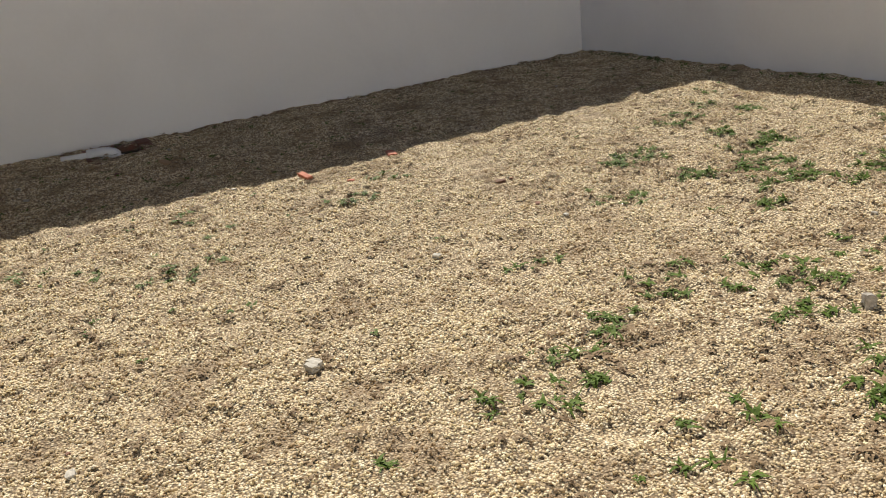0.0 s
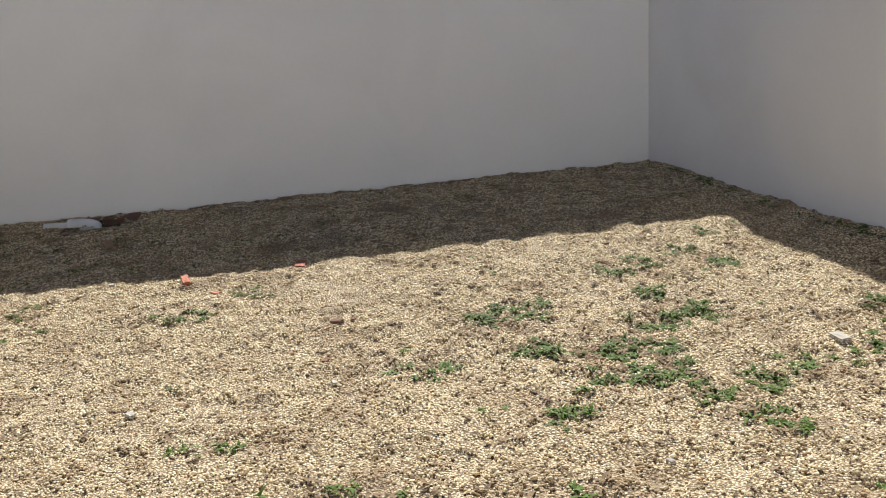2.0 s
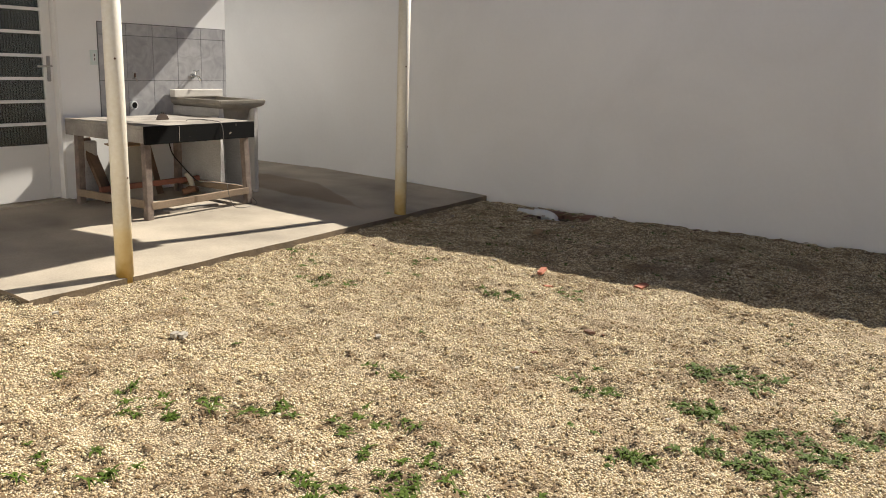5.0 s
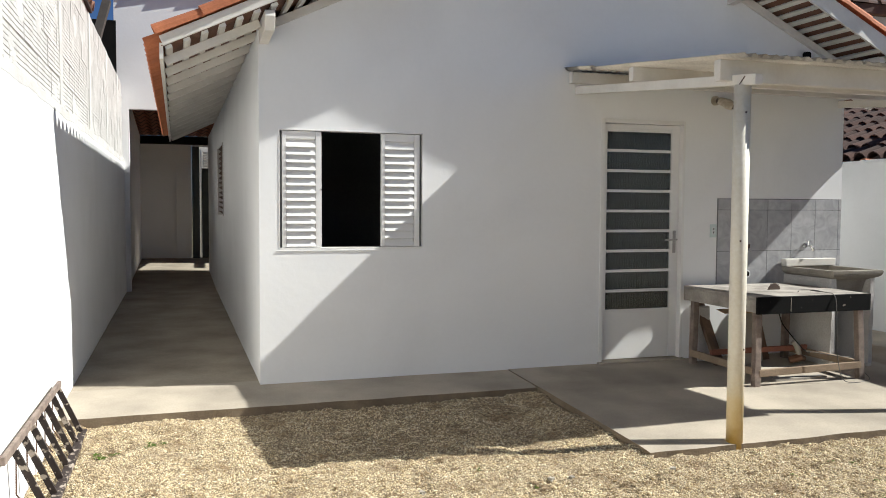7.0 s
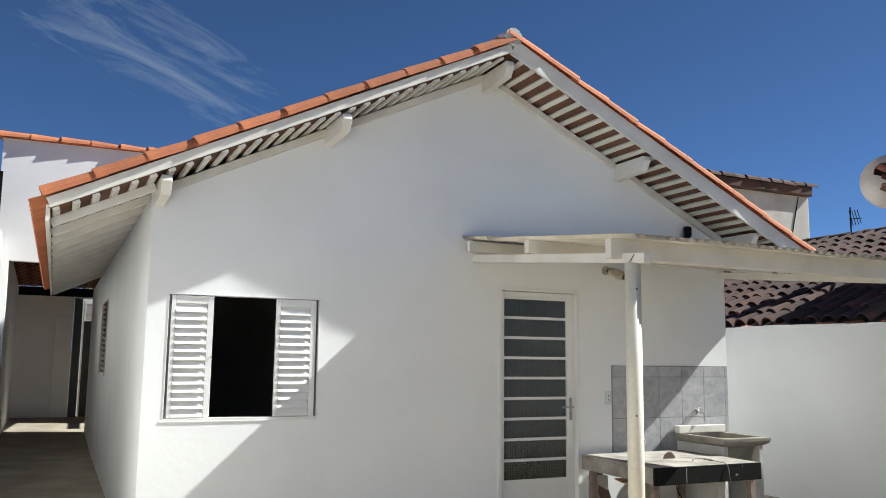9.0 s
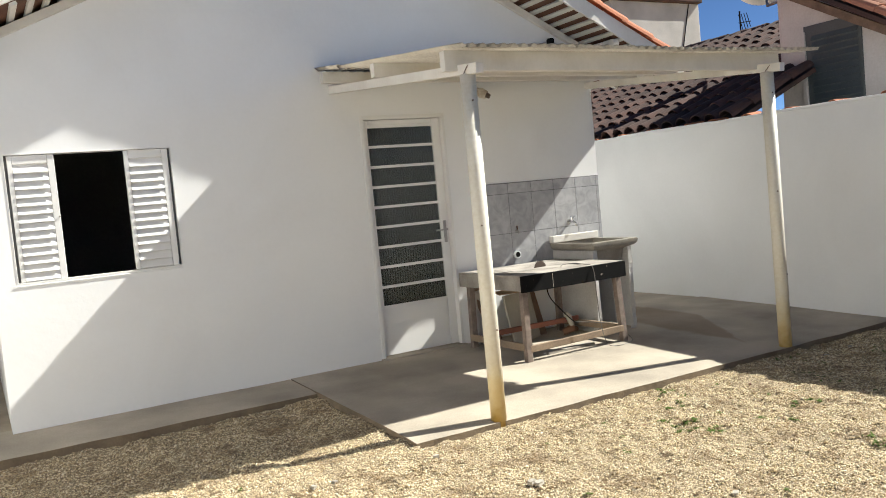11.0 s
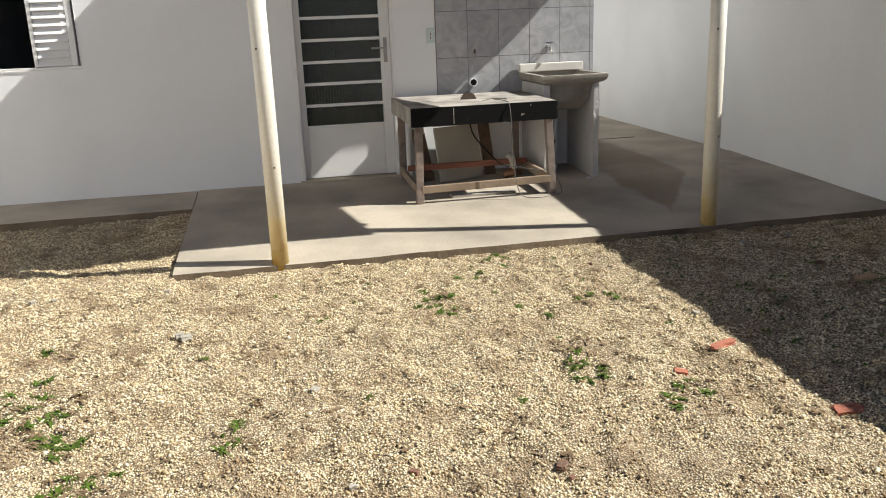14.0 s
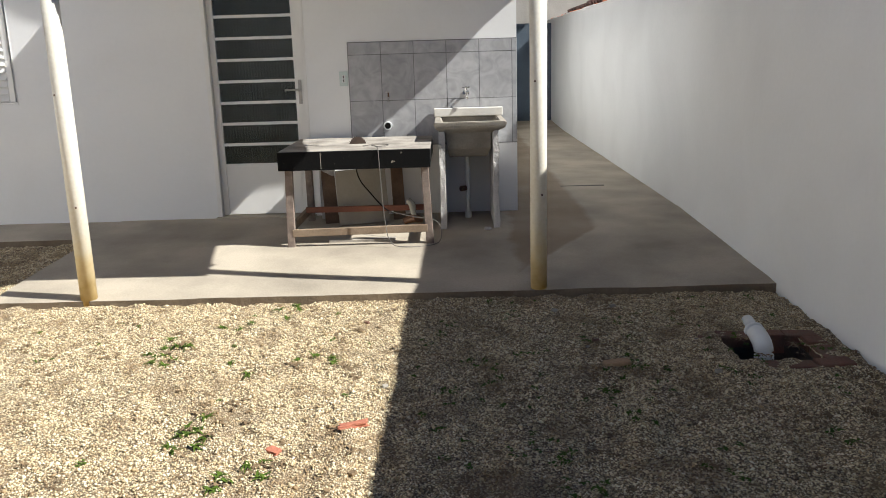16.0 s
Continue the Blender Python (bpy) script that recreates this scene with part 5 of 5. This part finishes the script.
# ---- loose bricks and stones ----
def chip(name, x, y, sx, sy, sz, turn, material, label, category, group=""):
    bm = bmesh.new()
    bmesh.ops.create_cube(bm, size=1.0)
    bmesh.ops.subdivide_edges(bm, edges=bm.edges[:], cuts=2, use_grid_fill=True)
    for v in bm.verts:
        v.co += 0.17 * noise.noise_vector(v.co * 2.2 + Vector((x * 7, y * 5, 0)))
    bmesh.ops.bevel(bm, geom=[e for e in bm.edges if e.calc_face_angle(0) > 0.6], offset=0.03, segments=1, affect="EDGES")
    bmesh.ops.transform(bm, matrix=pose(x, y, lay(x, y) + sz * 0.3, random.uniform(-6, 6), random.uniform(-6, 6), turn) @ Matrix.Diagonal((sx, sy, sz, 1)), verts=bm.verts[:])
    return tagged(part(name, bm, material), label, category, group)


chip("brick_piece", 5.566, -1.882, 0.115, 0.036, 0.02, 12, RED_BRICK, "long broken piece of red brick on the gravel", "brick", "brick pieces")
chip("brick_piece", 5.704, -2.512, 0.10, 0.055, 0.028, -12, RED_BRICK, "chunky broken piece of red brick on the gravel", "brick", "brick pieces")
chip("brick_piece", 5.28, -2.06, 0.05, 0.038, 0.025, -30, RED_BRICK, "small worn piece of red brick on the gravel", "brick", "brick pieces")
chip("brick_piece", 4.57, -2.63, 0.05, 0.03, 0.014, 60, DIRTY_BRICK, "flat dull reddish brick flake on the gravel", "brick", "brick pieces")
chip("stone", 3.28, -1.11, 0.05, 0.03, 0.022, 25, PALE_BOARD, "small pale stone in the gravel", "stone", "loose stones")
chip("stone", 6.74, -1.28, 0.12, 0.05, 0.018, 10, CARDBOARD, "flat tan stone lying in the gravel", "stone", "loose stones")
chip("stone", 3.25, -1.09, 0.04, 0.03, 0.025, 20, PALE_BOARD, "small pale stone in the gravel", "stone", "loose stones")
chip("stone", 2.49, -2.73, 0.035, 0.03, 0.045, 60, SINK, "grey pebble standing in the gravel", "stone", "loose stones")
chip("stone", 3.65, -4.50, 0.07, 0.045, 0.022, 5, PALE_BOARD, "flat pinkish stone among the weeds", "stone", "loose stones")
for k in range(46):
    x, y = random.uniform(0.8, 7.5), random.uniform(-5.4, 1.0)
    if (x > 2.95 and y > -0.35) or y > 1.2:
        continue
    s = random.uniform(0.012, 0.026)
    chip("stone", x, y, s * 1.3, s, s * 0.7, random.uniform(0, 180), random.choice((PALE_BOARD, DRY, SINK, DIRTY_BRICK)), "small loose stone in the gravel", "stone", "loose stones")

# ---- weeds ----
CLUMPS = [(3.70, -5.18, 10), (3.78, -4.99, 8), (3.93, -4.91, 8), (5.38, -4.88, 4), (4.74, -4.63, 8), (3.54, -4.60, 7), (5.04, -4.57, 5), (3.49, -4.29, 6), (4.93, -4.26, 8), (4.11, -4.17, 12), (4.42, -4.10, 6), (4.82, -4.04, 7), (3.42, -4.04, 9), (4.07, -3.97, 10), (3.14, -3.90, 5), (3.79, -3.83, 9), (3.53, -3.79, 8), (3.35, -3.78, 8), (3.55, -3.66, 6), (3.82, -3.65, 12), (4.42, -3.56, 6), (3.57, -3.51, 5)]
MIDDLE_CLUMPS = [(4.44, -3.39, 9), (3.93, -3.36, 12), (3.38, -3.31, 6), (2.74, -3.30, 4), (4.35, -3.27, 8), (2.45, -3.19, 4), (2.90, -3.11, 4), (3.90, -2.96, 7), (4.10, -2.85, 2), (2.19, -2.85, 4), (2.69, -2.83, 7), (2.89, -2.80, 7), (2.92, -2.63, 6), (2.06, -2.59, 4), (2.60, -2.57, 7), (3.04, -2.48, 5), (2.22, -2.43, 7), (2.56, -2.41, 2), (2.97, -2.38, 6), (2.12, -2.30, 6), (5.16, -2.28, 6), (2.00, -2.27, 7)]
NEAR_CLUMPS = [(2.96, -2.10, 5), (3.54, -2.05, 4), (2.90, -1.96, 5), (4.87, -1.95, 5), (2.27, -1.91, 5), (4.97, -1.89, 4), (2.86, -1.77, 5), (2.66, -1.72, 6), (2.19, -1.70, 3), (2.60, -1.54, 3), (2.74, -1.50, 4), (4.95, -1.18, 2), (1.65, -1.17, 4), (5.30, -1.13, 4), (2.68, -1.09, 2), (4.57, -1.03, 4), (4.50, -0.93, 5), (4.56, -0.83, 4), (2.00, -0.75, 4), (4.80, -0.58, 4), (5.00, -0.29, 5)]
ALL_CLUMPS = CLUMPS + MIDDLE_CLUMPS + NEAR_CLUMPS + [(0.35, 1.02, 4), (0.1, 0.9, 4)]


def blade_of(bm, root, way, length, width, bend):
    side = Vector((-way.y, way.x, 0)).normalized() * width
    pts = []
    for k in range(4):
        t = k / 3
        c = root + way * (length * t) + Vector((0, 0, -bend * t * t * length))
        pts.append((c - side * (1 - t * 0.92), c + side * (1 - t * 0.92)))
    vs = [[bm.verts.new(p) for p in pair] for pair in pts]
    for a, b in zip(vs, vs[1:]):
        bm.faces.new((a[0], a[1], b[1], b[0]))


def weeds(clumps, size, spread, material, name, label, per=8):
    bm = bmesh.new()
    for cx, cy, n in clumps:
        for _ in range(n):
            x, y = cx + random.gauss(0, spread), cy + random.gauss(0, spread)
            if y > 1.3 or y < BY + 0.05:
                continue
            z = lay(x, y) + 0.005
            for _ in range(per):
                a = random.uniform(0, 2 * math.pi)
                way = Vector((math.cos(a), math.sin(a), random.uniform(0.2, 1.05))).normalized()
                blade_of(bm, Vector((x + random.gauss(0, 0.008), y + random.gauss(0, 0.008), z)), way, random.uniform(0.5, 1.3) * size, random.uniform(0.0035, 0.0085), random.uniform(0.3, 1.0))
    return tagged(part(name, bm, material), label, "weeds", kind="stuff")


weeds([(x, y, int((1.8 if y < -3.2 else 1.15) * n)) for x, y, n in ALL_CLUMPS], 0.050, 0.058, LEAF, "weeds", "scattered low green weeds growing through the gravel", 11)
weeds([(x + 0.05, y + 0.03, max(1, n)) for x, y, n in ALL_CLUMPS], 0.045, 0.09, DRY, "dry_weeds", "dry brown stalks among the gravel", 6)
weeds([(random.uniform(0.3, 7.7), random.uniform(-5.5, 0.2) if k % 2 else random.uniform(-5.5, -0.3), random.choice((1, 1, 2, 4))) for k in range(900)], 0.026, 0.03, DRY, "litter", "brown dry bits scattered over the gravel", 7)
weeds([(WX - 0.04 - abs(random.gauss(0, 0.05)), -5.5 + 0.055 * k, random.choice((0, 1, 2, 3))) for k in range(96)], 0.035, 0.03, DRY, "wall_litter", "dark dry litter along the foot of the wall", 8)
weeds([(0.2 + 0.075 * k, BY + 0.08 + abs(random.gauss(0, 0.06)), random.choice((0, 1, 2, 4))) for k in range(100)], 0.045, 0.035, LEAF, "wall_weeds", "low green weeds along the foot of the back wall", 8)
weeds([(random.uniform(5.8, 7.8), random.uniform(-5.5, -0.2), random.choice((1, 2, 3))) for _ in range(150)], 0.03, 0.05, LEAF, "shade_weeds", "sparse weeds in the shade of the wall", 6)
weeds([(random.uniform(0.8, 5.6), random.uniform(-5.2, 0.2), 1) for _ in range(70)], 0.03, 0.03, LEAF, "seedlings", "tiny green seedlings in the gravel", 6)


# ---- gravel ----
def pebbles(n):
    base = np.array([(1, 0, 0), (-1, 0, 0), (0, 1, 0), (0, -1, 0), (0, 0, 1), (0, 0, -1)], float)
    tri = np.array([(0, 2, 4), (2, 1, 4), (1, 3, 4), (3, 0, 4), (2, 0, 5), (1, 2, 5), (3, 1, 5), (0, 3, 5)])
    rng = np.random.default_rng(5)
    spots = []
    while len(spots) < n:
        x, y = rng.uniform(-0.25, WX - 0.02), rng.uniform(BY + 0.02, 1.47)
        if (x > 3.10 and y > -0.13) or (PIT[0] - 0.1 < x < PIT[1] + 0.1 and PIT[2] - 0.1 < y < PIT[3] + 0.1):
            continue
        bare = 0.5 * noise.noise(Vector((x * 1.7, y * 1.7, 7))) + 0.5 * noise.noise(Vector((x * 6.0, y * 6.0, 2))) + 0.35 * noise.noise(Vector((x * 15.0, y * 15.0, 5)))
        if bare < -0.06 + rng.normal(-0.22, 0.13):
            continue
        spots.append((x, y, lay(x, y)))
    spots = np.array(spots)
    r = rng.uniform(0.0027, 0.0062, n) * np.where(rng.random(n) < 0.05, 1.7, 1.0)
    size = np.stack((r * rng.uniform(1.0, 1.6, n), r * rng.uniform(0.8, 1.1, n), r * rng.uniform(0.7, 1.0, n)), 1)
    a = rng.uniform(0, 2 * np.pi, n)
    v = base[None] * size[:, None] * rng.uniform(0.85, 1.15, (n, 6, 1))
    x = v[..., 0] * np.cos(a)[:, None] - v[..., 1] * np.sin(a)[:, None]
    y = v[..., 0] * np.sin(a)[:, None] + v[..., 1] * np.cos(a)[:, None]
    tilt = rng.normal(0, 0.35, n)[:, None]
    co = np.stack((x + spots[:, 0:1], y + spots[:, 1:2], v[..., 2] + tilt * x + spots[:, 2:3] + 0.28 * r[:, None]), -1).reshape(-1, 3)
    faces = (tri[None] + 6 * np.arange(n)[:, None, None]).reshape(-1, 3)
    me = bpy.data.meshes.new("gravel")
    me.vertices.add(len(co))
    me.vertices.foreach_set("co", co.astype(np.float32).ravel())
    me.loops.add(faces.size)
    me.loops.foreach_set("vertex_index", faces.astype(np.int32).ravel())
    me.polygons.add(len(faces))
    me.polygons.foreach_set("loop_start", np.arange(0, faces.size, 3, dtype=np.int32))
    me.update(calc_edges=True)
    me.materials.append(PEBBLE)
    return me


tagged(new("gravel", pebbles(250000)), "pale yellow pea gravel strewn over the yard", "gravel", kind="stuff")
